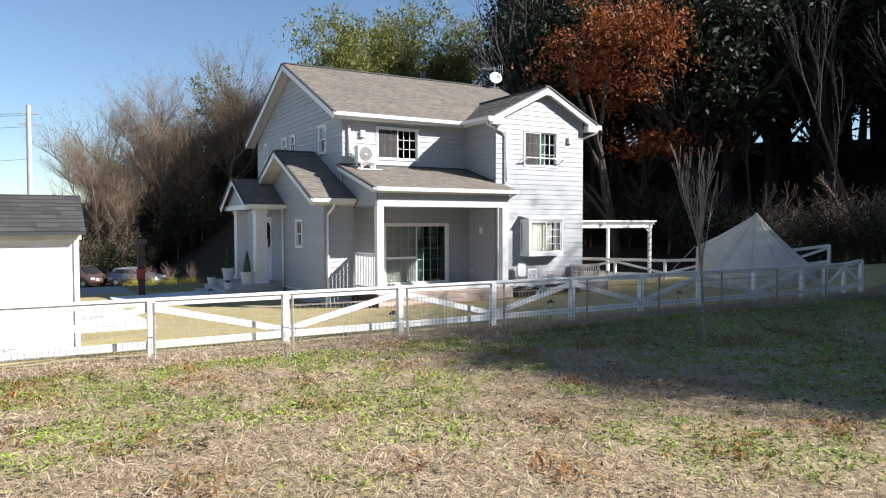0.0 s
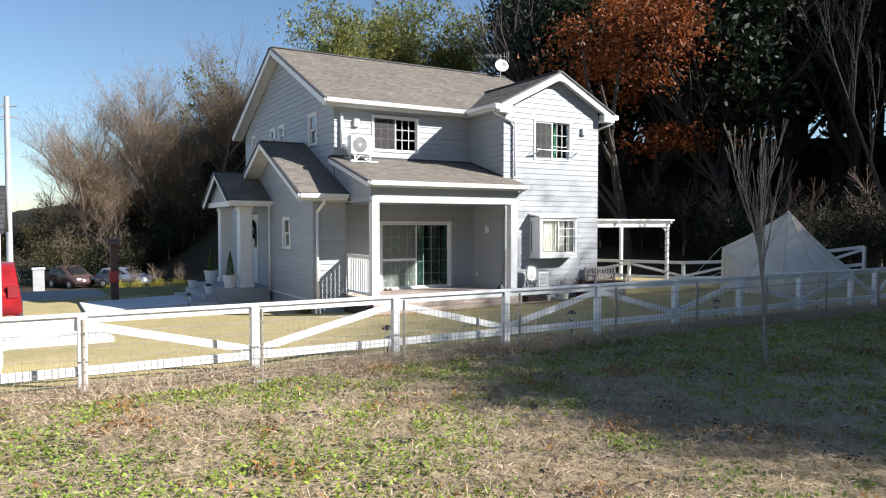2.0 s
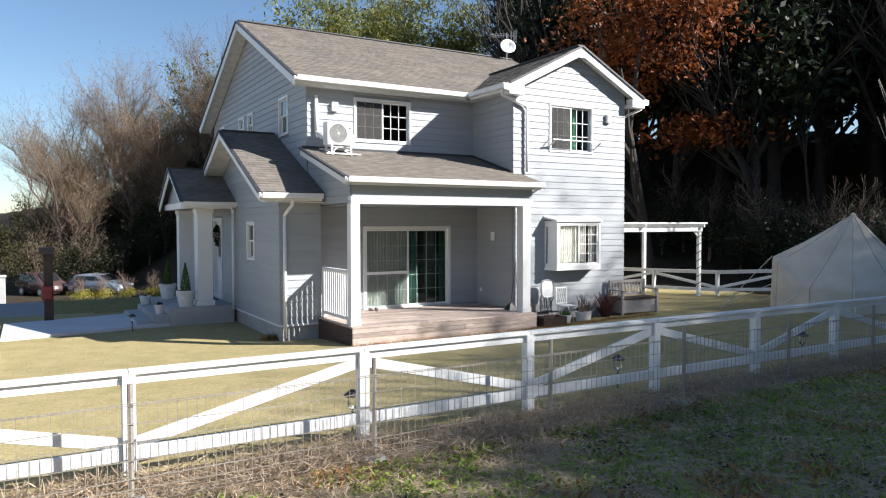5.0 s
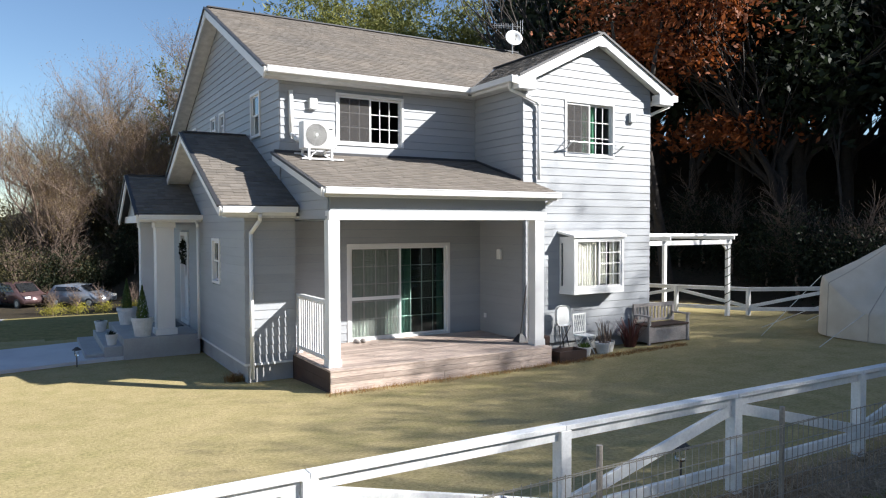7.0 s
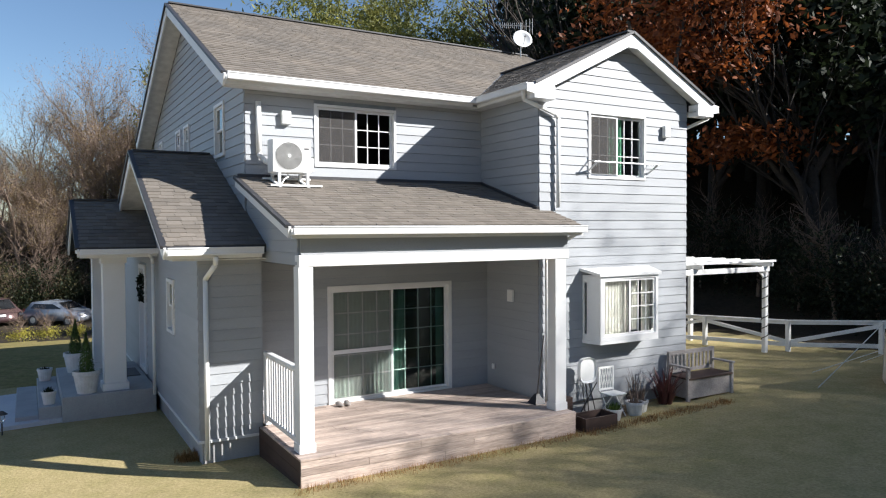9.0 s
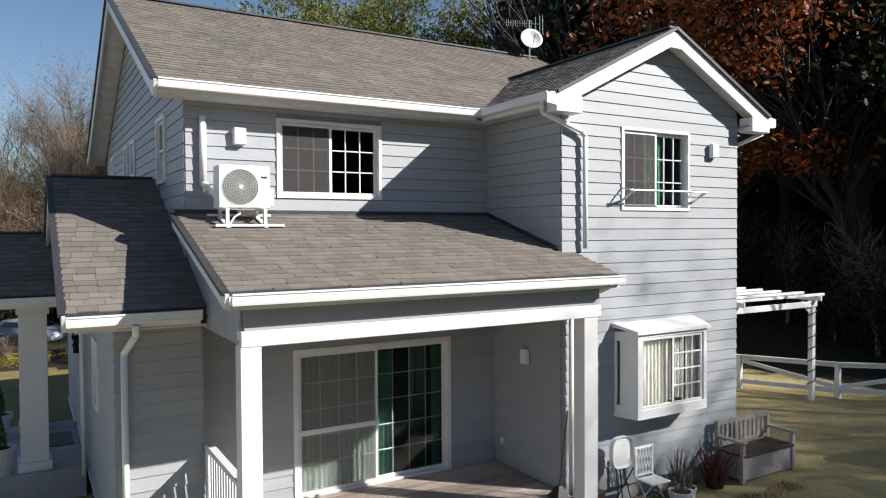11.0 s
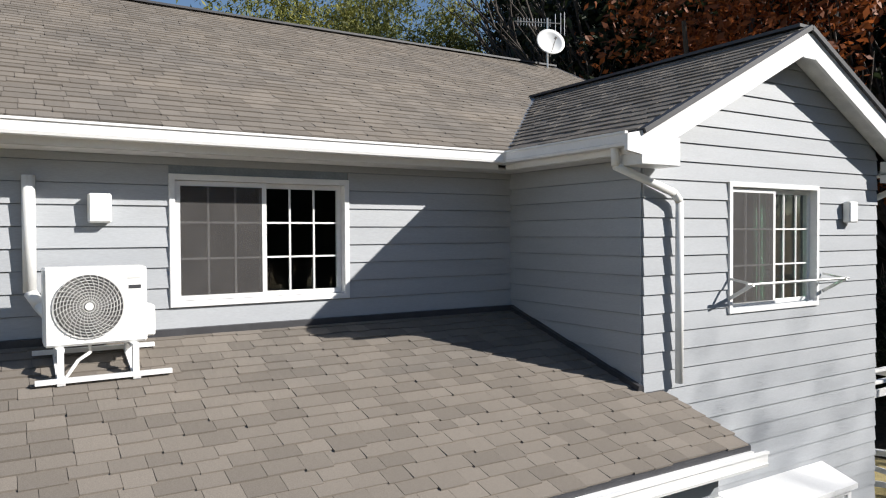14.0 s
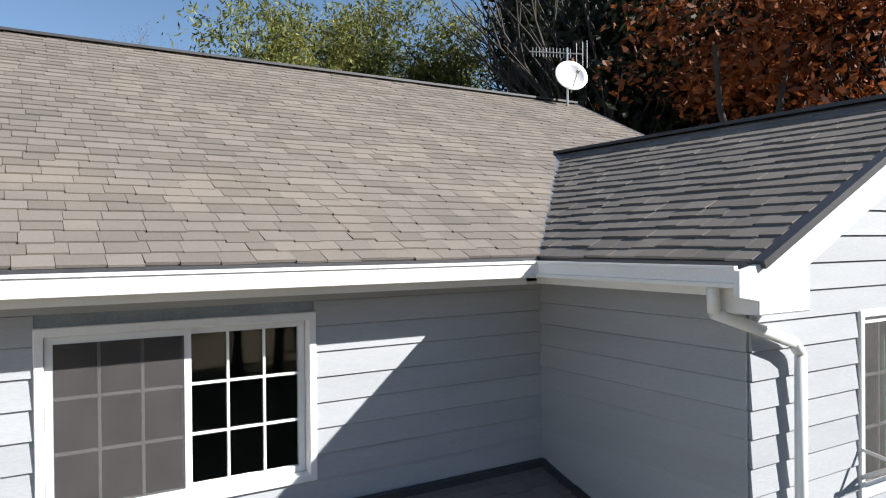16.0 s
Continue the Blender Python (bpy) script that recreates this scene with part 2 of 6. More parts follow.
def earth(name, a, b, c, scale=0.5, fine=14.0, bump=0.6, dist=0.05, rough=1.0):
    """Ground in three colours, in patches at three scales."""
    m = bpy.data.materials.new(name)
    m.use_nodes = True
    n, link = m.node_tree.nodes, m.node_tree.links.new
    bs = n["Principled BSDF"]
    bs.inputs["Roughness"].default_value = rough
    bs.inputs["Specular IOR Level"].default_value = 0.15
    co = n.new("ShaderNodeTexCoord")
    ts = []
    for s, d in ((scale, 6), (scale * 6, 6), (fine, 8)):
        t = n.new("ShaderNodeTexNoise")
        t.inputs["Scale"].default_value, t.inputs["Detail"].default_value, t.inputs["Roughness"].default_value = s, d, 0.65
        link(co.outputs["Object"], t.inputs["Vector"])
        ts.append(t)
    m1, m2, m3 = (n.new("ShaderNodeMix") for _ in range(3))
    for x in (m1, m2, m3):
        x.data_type = "RGBA"
    r1, r2 = n.new("ShaderNodeMapRange"), n.new("ShaderNodeMapRange")
    for r, t in ((r1, ts[0]), (r2, ts[1])):
        r.inputs["From Min"].default_value, r.inputs["From Max"].default_value = 0.28, 0.60
        link(t.outputs["Fac"], r.inputs["Value"])
    m1.inputs["A"].default_value, m1.inputs["B"].default_value = (*a, 1), (*b, 1)
    m2.inputs["B"].default_value = (*c, 1)
    link(r1.outputs[0], m1.inputs["Factor"])
    link(m1.outputs["Result"], m2.inputs["A"])
    link(r2.outputs[0], m2.inputs["Factor"])
    hsv = n.new("ShaderNodeHueSaturation")
    r3 = n.new("ShaderNodeMapRange")
    r3.inputs["From Min"].default_value, r3.inputs["From Max"].default_value = 0.3, 0.7
    r3.inputs["To Min"].default_value, r3.inputs["To Max"].default_value = 0.7, 1.3
    link(ts[2].outputs["Fac"], r3.inputs["Value"])
    link(r3.outputs[0], hsv.inputs["Value"])
    link(m2.outputs["Result"], hsv.inputs["Color"])
    link(hsv.outputs[0], bs.inputs["Base Color"])
    bp = n.new("ShaderNodeBump")
    bp.inputs["Strength"].default_value, bp.inputs["Distance"].default_value = bump, dist
    link(ts[2].outputs["Fac"], bp.inputs["Height"])
    link(bp.outputs[0], bs.inputs["Normal"])
    return m


LAWN = earth("winter_lawn", (0.35, 0.285, 0.135), (0.27, 0.24, 0.10), (0.39, 0.315, 0.16), 0.35, 25, 0.5, 0.02)
FIELD = earth("rough_field", (0.34, 0.265, 0.165), (0.26, 0.225, 0.095), (0.385, 0.30, 0.195), 0.5, 12, 0.8, 0.08)
DRYEARTH = earth("dry_earth", (0.26, 0.19, 0.12), (0.20, 0.15, 0.09), (0.31, 0.23, 0.15), 0.9, 18, 0.8, 0.06)
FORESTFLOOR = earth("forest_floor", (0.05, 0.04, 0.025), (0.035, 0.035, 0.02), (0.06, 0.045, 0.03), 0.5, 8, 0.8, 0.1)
GRAVEL = earth("grey_gravel", (0.30, 0.29, 0.28), (0.24, 0.235, 0.23), (0.34, 0.33, 0.31), 0.6, 40, 0.6, 0.02)
MEADOW = earth("back_meadow", (0.22, 0.20, 0.06), (0.15, 0.15, 0.045), (0.28, 0.22, 0.09), 0.5, 10, 0.8, 0.05)


def build_ground():
    def axis(lo, hi, fine0, fine1, step, grow):
        a = list(np.arange(fine0, fine1 + 0.001, step))
        s, p = step, fine1
        while p < hi:
            s *= grow
            p += s
            a.append(p)
        s, p = step, fine0
        while p > lo:
            s *= grow
            p -= s
            a.insert(0, p)
        return a
    xs, ys = axis(-900, 900, -14, 20, 0.4, 1.18), axis(-600, 1200, -24, 12, 0.4, 1.18)
    verts, faces, slot = [], [], []
    for y in ys:
        for x in xs:
            rough = 0.03 * noise.noise((x * 0.9, y * 0.9, 0)) if y < -10.2 else 0.008 * noise.noise((x, y, 3))
            ditch = -0.10 * math.exp(-((y + 10.05) / 0.25) ** 2)
            verts.append((x, y, ground_z(x, y) + rough + ditch))
    w = len(xs)
    for j in range(len(ys) - 1):
        for i in range(w - 1):
            faces.append((j * w + i, j * w + i + 1, (j + 1) * w + i + 1, (j + 1) * w + i))
            x, y = (xs[i] + xs[i + 1]) / 2, (ys[j] + ys[j + 1]) / 2
            edge = 0.3 * noise.noise((x * 0.7, y * 0.7, 9))
            if y < -10.6 + edge:
                s = 1
            elif y < -9.5:
                s = 2
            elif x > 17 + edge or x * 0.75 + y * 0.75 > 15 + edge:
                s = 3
            elif y > 7 + edge:
                s = 5 if (x > -4.5 and y < 34) else 4
            else:
                s = 0
            slot.append(s)
    me = mesh_from("ground", verts, faces, LAWN, True)
    for m in (FIELD, DRYEARTH, FORESTFLOOR, GRAVEL, MEADOW):
        me.materials.append(m)
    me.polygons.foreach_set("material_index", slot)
    tagged(new("ground", me), "dry winter lawn and rough mown field", "ground", kind="structure")


build_ground()

# concrete drive and the entry path
bm = bmesh.new()
slab([(-12, -4.3, 0.30), (-5.35, -4.3, 0.30), (-5.45, 1.2, 0.09), (-12, 1.2, 0.09)], 0.25, bm)
tagged(part("concrete_drive", bm, PALECONC), "pale concrete drive beside the lawn", "drive", kind="structure")
bm = bmesh.new()
slab([(-5.4, 2.4, 0.06), (-2.6, 2.9, 0.07), (-1.75, 3.0, 0.08), (-1.75, 5.9, 0.08), (-5.4, 5.2, 0.06)], 0.2, bm)
tagged(part("entry_path", bm, PALECONC), "pale concrete path leading to the entrance", "path", kind="structure")

# ---- the house ----
HOUSE = thing("house", (4.5, 4.0, 0.0), "two-storey blue-grey lap-sided house with white trim", "house")
EXPO = 0.163
XL, XR, XI = 0.8, 9.05, 5.37          # upper left wall, right wall, re-entrant wall
YF, YG, YB = 0.0, -1.8, 9.3           # main front, front gable, back
WX, WY, WW0 = -0.12, -0.2, -0.8       # wing's outer wall, porch wall, wing's front wall
EZ, RZ, RY, EY = 5.93, 8.34, 4.65, -0.34   # eave height, ridge height and place, eave line
PITCH = (RZ - EZ) / (RY - EY)


def wall(name, poly, holes, place, depth, boards=True, back=True, z0=None):
    """A wall over a polygon of (along, height). place(u, d, v) gives the point d out of the face. holes: (u0, u1, v0, v1)."""
    lo, hi = min(p[1] for p in poly), max(p[1] for p in poly)
    levels = sorted({lo, hi, *[p[1] for p in poly], *[h for q in holes for h in q[2:] if lo < h < hi]})
    bm = bmesh.new()

    def piece(bm, v0, v1, d0, d1, t0, t1):
        e = 1e-4
        mid = (v0 + v1) / 2
        hs = [(h[0], h[1]) for h in holes if h[2] < mid < h[3]]
        a, b = cut(spans(poly, v0 + e), hs), cut(spans(poly, v1 - e), hs)
        if len(a) != len(b):
            a = b = cut(spans(poly, mid), hs)
        single = []
        for (p, q), (r, s) in zip(a, b):
            if q - p < 0.02 and s - r < 0.02:
                continue
            if bm is None:
                single.append(bmesh.new())
            hexa(bm or single[-1], [place(p, d0, v0), place(q, d0, v0), place(q, t0, v0), place(p, t0, v0),
                      place(r, d1, v1), place(s, d1, v1), place(s, t1, v1), place(r, t1, v1)])
        return single

    for v0, v1 in zip(levels, levels[1:]):
        piece(bm, v0, v1, 0.0, 0.0, -depth, -depth)
    ob = part(name, bm, WALLBACK, HOUSE, "blue-grey lap siding")
    if boards:
        v = lo
        while v < hi - 0.03:
            top = min(v + EXPO, hi)
            for bm in piece(None, v + 0.005, top, 0.024, 0.010, 0.001, 0.001):
                part("siding_board", bm, SIDING, ob)
            v += EXPO
    return ob


def front(y):
    return lambda u, d, v: Vector((u, y - d, v))


def left(x):
    return lambda u, d, v: Vector((x - d, u, v))


def right(x):
    return lambda u, d, v: Vector((x + d, u, v))


W2 = (1.965, 3.51, 4.55, 5.61)
W1 = (6.475, 7.905, 4.38, 5.585)
DOOR = (2.1, 4.54, 0.47, 2.51)
BAY = (6.36, 7.95, 1.46, 2.66)
LW1 = (1.27, 2.0, 4.8, 5.77)
LW2, LW3, LW4 = (4.4, 4.95, 5.1, 5.77), (5.35, 5.95, 5.1, 5.77), (7.8, 8.3, 5.0, 5.77)
WW = (1.07, 1.74, 1.70, 2.64)
EDOOR = (4.35, 5.35, 0.47, 2.75)
TOPZ = EZ - PITCH * EY - 0.15

wall("main_front_wall", [(XL, 4.05), (XI, 4.05), (XI, TOPZ), (XL, TOPZ)], [W2], front(YF), 0.14)
wall("porch_wall", [(0.86, 0.36), (XI, 0.36), (XI, 4.0), (0.86, 4.0)], [DOOR], front(WY), 0.14)
wall("wing_front_wall", [(WX, 0.36), (0.80, 0.36), (0.80, 3.25), (WX, 3.25)], [], front(WW0), 0.14)
wall("wing_side_wall", [(WW0, 0.36), (WY, 0.36), (WY, 3.0), (WW0, 3.0)], [], right(0.80), 0.10)
wall("return_wall", [(YG, 0.36), (YF, 0.36), (YF, TOPZ), (YG, TOPZ)], [], left(XI), 0.12)
gx, gz = 7.33, 7.06
wall("gable_front_wall", [(XI, 0.36), (XR, 0.36), (XR, 6.005), (gx, 6.915), (XI, 5.905)], [W1, BAY], front(YG), 0.14)
wall("right_wall", [(YG, 0.36), (YB, 0.36), (YB, EZ), (RY, RZ - 0.15), (YF, EZ), (YG, TOPZ)], [], right(XR), 0.14)
wall("left_upper_wall", [(YF, 3.1), (YB, 3.1), (YB, EZ), (RY, RZ - 0.13), (YF, TOPZ)], [LW1, LW2, LW3, LW4], left(XL), 0.14)
wall("wing_wall", [(WW0, 0.36), (8.8, 0.36), (8.8, 3.2), (4.3, 3.95), (2.4, 4.76), (WW0, 3.22)], [WW, EDOOR], left(WX), 0.14)
wall("back_wall", [(WX, 0.36), (XR, 0.36), (XR, 5.8), (XL, 5.8), (XL, 3.2), (WX, 3.2)], [], lambda u, d, v: Vector((u, YB + d, v)), 0.14, boards=False)
# foundation
bm = bmesh.new()
box(WX + 0.03, XR - 0.02, WY + 0.03, YB, -0.4, 0.355, bm)
box(WX + 0.03, 0.78, WW0 + 0.03, WY + 0.03, -0.4, 0.355, bm)
box(XI + 0.02, XR - 0.02, YG + 0.03, WY + 0.03, -0.4, 0.355, bm)
part("foundation", bm, CONCRETE, HOUSE, "grey concrete foundation")
part("base_trim", box(WX - 0.04, WX - 0.001, WW0 - 0.03, 8.8, 0.335, 0.375), WHITE, HOUSE)
part("base_trim", box(WX, 0.78, WW0 - 0.04, WW0 - 0.001, 0.335, 0.375), WHITE, HOUSE)
# floors, walls and ceiling inside, near black so the colour holds the rooms' shade
part("interior_floor", box(WX + 0.2, XR - 0.2, 0.0, YB - 0.2, 0.38, 0.46), ROOMSHADE, HOUSE)
part("interior_floor", box(XL + 0.2, XR - 0.2, 0.15, YB - 0.2, 3.05, 3.2), ROOMSHADE, HOUSE)
part("interior_wall", box(WX + 0.2, XR - 0.2, 3.2, 3.3, 0.46, 3.05), ROOMSHADE, HOUSE)
part("interior_wall", box(XL + 0.2, XR - 0.2, 3.2, 3.3, 3.2, 5.8), ROOMSHADE, HOUSE)
part("interior_ceiling", box(XL + 0.2, XR - 0.2, 0.15, YB - 0.2, 5.80, 5.86), ROOMSHADE, HOUSE)


def tabs(poly, origin, u, v, width=0.20, rise=0.14, objects=None, parent=None, mat=SHINGLES, piece_rows=None, seed=1):
    """Lays shingle tabs over a polygon of (along, up the slope) on the plane at origin."""
    rnd = random.Random(seed)
    n = u.cross(v).normalized()
    if n.z < 0:
        n = -n
    hi = max(p[1] for p in poly)
    verts, faces, count, row = [], [], 0, 0
    b = 0.0
    while b < hi - 0.01:
        t = min(b + rise + 0.03, hi)
        for a0, a1 in spans(poly, min(b + rise * 0.5, hi - 0.005)):
            p = a0 - rnd.random() * width
            while p < a1 - 0.02:
                wd = width * rnd.uniform(0.80, 1.20)
                q0, q1 = max(p + 0.003, a0), min(p + wd, a1)
                p += wd
                if q1 - q0 < 0.03:
                    continue
                drop = rnd.choice((0.0, 0.004, 0.014, -0.016))
                th = rnd.uniform(0.012, 0.019)
                bb = max(b + drop, 0)
                pts = []
                for uu, vv, dd in ((q0, bb, th), (q1, bb, th), (q1, t, 0.003), (q0, t, 0.003), (q0, bb, 0.0), (q1, bb, 0.0)):
                    pts.append(origin + u * uu + v * vv + n * dd)
                fs = [(0, 1, 2, 3), (0, 4, 5, 1), (1, 5, 2), (0, 3, 4)]
                if objects is not None and count < 300 and (piece_rows is None or piece_rows[0] <= row < piece_rows[1]):
                    objects.append((pts, fs))
                    count += 1
                else:
                    k = len(verts)
                    verts += pts
                    faces += [tuple(i + k for i in f) for f in fs]
        b += rise
        row += 1
    if verts:
        ob = new("shingles", mesh_from("shingles", verts, faces, mat))
        hang(ob, parent)
        tagged(ob, kind="stuff")


PIECES = []


def roof_plane(name, pts, thick, parent_mat=FLASH, shingle=SHINGLES, pieces=False, seed=1, eave=(0, 1)):
    """A roof slab with shingles; pts go round, pts[eave] being its lower edge."""
    P = [Vector(p) for p in pts]
    ob = part(name, slab(pts, thick), parent_mat, HOUSE, "brown-grey asphalt shingles")
    a, b = P[eave[0]], P[eave[1]]
    u = (b - a).normalized()
    nrm = Vector((0, 0, 0))
    for i in range(len(P)):
        nrm += P[i].cross(P[(i + 1) % len(P)])
    nrm.normalize()
    v = nrm.cross(u).normalized()
    if v.z < 0:
        v = -v
    flat = [((p - a).dot(u), (p - a).dot(v)) for p in P]
    mine = [] if pieces else None
    tabs(flat, a + Vector((0, 0, 0.003)), u, v, parent=ob, objects=mine, mat=shingle, seed=seed)
    if pieces:
        PIECES.append((ob, mine))
    return ob


LX, RX = 0.42, 9.95
main_z = lambda y: EZ + PITCH * (y - EY)
yv = (gz - EZ) / PITCH + EY
GL, GR, GY = 5.08, 9.52, -2.03
roof_plane("main_roof", [(LX, EY, EZ), (GL, EY, EZ), (gx, yv, gz), (GR - 0.25, -0.2, main_z(-0.2)), (RX, -0.2, main_z(-0.2)), (RX, RY, RZ), (LX, RY, RZ)], 0.10, seed=2)
roof_plane("back_roof", [(RX, 9.75, EZ), (LX, 9.75, EZ), (LX, RY, RZ), (RX, RY, RZ)], 0.10, seed=3)
roof_plane("gable_roof", [(GL, EY, EZ), (GL, GY, EZ), (gx, GY, gz), (gx, yv, gz)], 0.10, seed=4)
roof_plane("gable_roof", [(GR, GY, EZ), (GR, -0.3, EZ), (gx, yv, gz), (gx, GY, gz)], 0.10, seed=5)
PZ0, PZ1 = 3.53, 4.33
roof_plane("porch_roof", [(0.66, -2.68, PZ0), (5.57, -2.68, PZ0), (5.57, -1.82, PZ0 + (PZ1 - PZ0) * 0.86 / 2.68), (XI - 0.03, -1.82, PZ0 + (PZ1 - PZ0) * 0.86 / 2.68), (XI - 0.03, -0.03, PZ1), (0.66, -0.03, PZ1)], 0.09, pieces=True, seed=6)
WPY, WPZ = 2.4, 4.92
roof_plane("wing_roof", [(-0.61, -1.1, 3.25), (XL - 0.0, -1.1, 3.25), (XL - 0.0, WPY, WPZ), (-0.61, WPY, WPZ)], 0.10, seed=7)
roof_plane("wing_roof", [(XL - 0.03, 4.2, 4.06), (-0.61, 4.2, 4.06), (-0.61, WPY, WPZ), (XL - 0.03, WPY, WPZ)], 0.10, seed=8)
roof_plane("entry_roof", [(-1.46, 2.85, 3.16), (WX - 0.03, 2.85, 3.16), (WX - 0.03, 4.6, 4.1), (-1.46, 4.6, 4.1)], 0.08, seed=9)
roof_plane("entry_roof", [(WX - 0.03, 6.35, 3.1), (-1.46, 6.35, 3.1), (-1.46, 4.6, 4.1), (WX - 0.03, 4.6, 4.1)], 0.08, seed=10)

# ridge caps, valley and wall flashing
part("ridge_cap", beam((LX, RY, RZ + 0.01), (RX, RY, RZ + 0.01), 0.22, 0.03), FLASH, HOUSE)
part("ridge_cap", beam((gx, GY, gz + 0.012), (gx, yv, gz + 0.012), 0.2, 0.03), FLASH, HOUSE)
part("ridge_cap", beam((-0.61, WPY, WPZ + 0.012), (XL - 0.05, WPY, WPZ + 0.012), 0.18, 0.03), FLASH, HOUSE)
part("ridge_cap", beam((-1.46, 4.6, 4.112), (WX - 0.05, 4.6, 4.112), 0.16, 0.03), FLASH, HOUSE)
part("valley_flashing", beam((GL + 0.02, EY + 0.01, EZ + 0.015), (gx, yv, gz + 0.015), 0.10, 0.012), STEEL, HOUSE)
part("wall_flashing", beam((0.66, -0.05, PZ1 + 0.02), (XI, -0.05, PZ1 + 0.02), 0.05, 0.06), FLASH, HOUSE)
part("wall_flashing", beam((XI - 0.04, -0.05, PZ1 + 0.02), (XI - 0.04, -1.82, PZ0 + 0.29), 0.05, 0.06), FLASH, HOUSE)


def rake(a, b, drop=0.13, h=0.20, t=0.035, out=(0, -1, 0)):
    """A white rake board with a dark drip edge above it, along a roof's sloping edge."""
    o = Vector(out)
    a, b = Vector(a), Vector(b)
    up = Vector((0, 0, 1))
    part("rake_board", beam(a + o * t / 2 - up * drop, b + o * t / 2 - up * drop, t, h, up=up), WHITE, HOUSE)
    part("drip_edge", beam(a + o * (t / 2 + 0.01) - up * 0.012, b + o * (t / 2 + 0.01) - up * 0.012, t + 0.05, 0.045, up=up), FLASH, HOUSE)


rake((GL, GY, EZ), (gx, GY, gz))
rake((GR, GY, EZ), (gx, GY, gz))
rake((LX, EY, EZ), (LX, RY, RZ), out=(-1, 0, 0))
rake((LX, 9.75, EZ), (LX, RY, RZ), out=(-1, 0, 0))
rake((RX, -0.2, main_z(-0.2)), (RX, RY, RZ), out=(1, 0, 0))
rake((RX, 9.75, EZ), (RX, RY, RZ), out=(1, 0, 0))
rake((-0.61, -1.1, 3.25), (-0.61, WPY, WPZ), out=(-1, 0, 0), h=0.17, drop=0.11)
rake((-0.61, 4.2, 4.06), (-0.61, WPY, WPZ), out=(-1, 0, 0), h=0.17, drop=0.11)
rake((-1.46, 2.85, 3.16), (-1.46, 4.6, 4.1), out=(-1, 0, 0), h=0.15, drop=0.10)
rake((-1.46, 6.35, 3.1), (-1.46, 4.6, 4.1), out=(-1, 0, 0), h=0.15, drop=0.10)
rake((0.66, -2.68, PZ0), (0.66, -0.03, PZ1), out=(-1, 0, 0), h=0.15, drop=0.09)


def gutter(a, b, out):
    """A box gutter with a rolled lip over a fascia board."""
    a, b, o = Vector(a), Vector(b), Vector(out)
    up = Vector((0, 0, 1))
    part("fascia", beam(a - up * 0.095 + o * 0.012, b - up * 0.095 + o * 0.012, 0.03, 0.13), WHITE, HOUSE)
    bm = bmesh.new()
    prof = ((0.030, -0.108), (0.140, -0.108), (0.146, -0.085), (0.139, -0.080), (0.141, -0.016), (0.152, -0.014), (0.152, 0.004), (0.122, 0.004), (0.122, -0.010), (0.130, -0.014), (0.128, -0.098), (0.030, -0.098))
    ends = [[bm.verts.new(e + o * u + up * v) for u, v in prof] for e in (a, b)]
    n = len(prof)
    for k in range(n):
        bm.faces.new((ends[0][k], ends[0][(k + 1) % n], ends[1][(k + 1) % n], ends[1][k]))
    for e in ends:
        bm.faces.new(e)
        bm.faces.new(e[8:12])
    part("gutter", bm, WHITE, HOUSE)


gutter((LX, EY, EZ - 0.02), (GL - 0.14, EY, EZ - 0.02), (0, -1, 0))
gutter((GL, GY, EZ - 0.02), (GL, EY, EZ - 0.02), (-1, 0, 0))
gutter((GR, GY, EZ - 0.02), (GR, -0.3, EZ - 0.02), (1, 0, 0))
gutter((0.66, -2.68, PZ0 - 0.01), (5.57, -2.68, PZ0 - 0.01), (0, -1, 0))
gutter((-0.61, -1.1, 3.23), (XL - 0.07, -1.1, 3.23), (0, -1, 0))
gutter((-1.46, 2.85, 3.14), (WX, 2.85, 3.14), (0, -1, 0))
# eave returns at the gable's feet
for x0, x1 in ((GL - 0.01, GL + 0.44), (GR - 0.44, GR + 0.01)):
    part("eave_return", box(x0, x1, GY - 0.040, YG - 0.03, EZ - 0.27, EZ - 0.04), WHITE, HOUSE, bevel=0.006)
for x, d in ((GL, 1), (GR, -1)):
    xa, xb = x - 0.165 * d, x + 0.03 * d
    za, zb = EZ - 0.040, EZ - 0.004
    part("rake_foot", hexa(bmesh.new(), [(xa, GY - 0.041, EZ - 0.17), (xb, GY - 0.041, EZ - 0.20), (xb, GY - 0.008, EZ - 0.20), (xa, GY - 0.008, EZ - 0.17),
                                         (xa, GY - 0.041, za), (xb, GY - 0.041, zb), (xb, GY - 0.008, zb), (xa, GY - 0.008, za)]), WHITE, HOUSE)
part("peak_block", box(gx - 0.09, gx + 0.09, GY - 0.036, GY - 0.003, gz - 0.30, gz - 0.07), WHITE, HOUSE)
part("gutter_corner", box(GL - 0.15, GL + 0.02, EY - 0.15, EY + 0.02, EZ - 0.135, EZ - 0.03), WHITE, HOUSE, bevel=0.004)
# soffits
part("soffit", box(LX + 0.03, GL, EY + 0.01, YF - 0.03, EZ - 0.185, EZ - 0.165), SOFFIT, HOUSE)
part("soffit", box(GL + 0.02, XI - 0.03, GY + 0.01, -0.03, EZ - 0.185, EZ - 0.165), SOFFIT, HOUSE)
part("soffit", box(XR + 0.03, GR - 0.02, GY + 0.01, -0.3, EZ - 0.185, EZ - 0.165), SOFFIT, HOUSE)
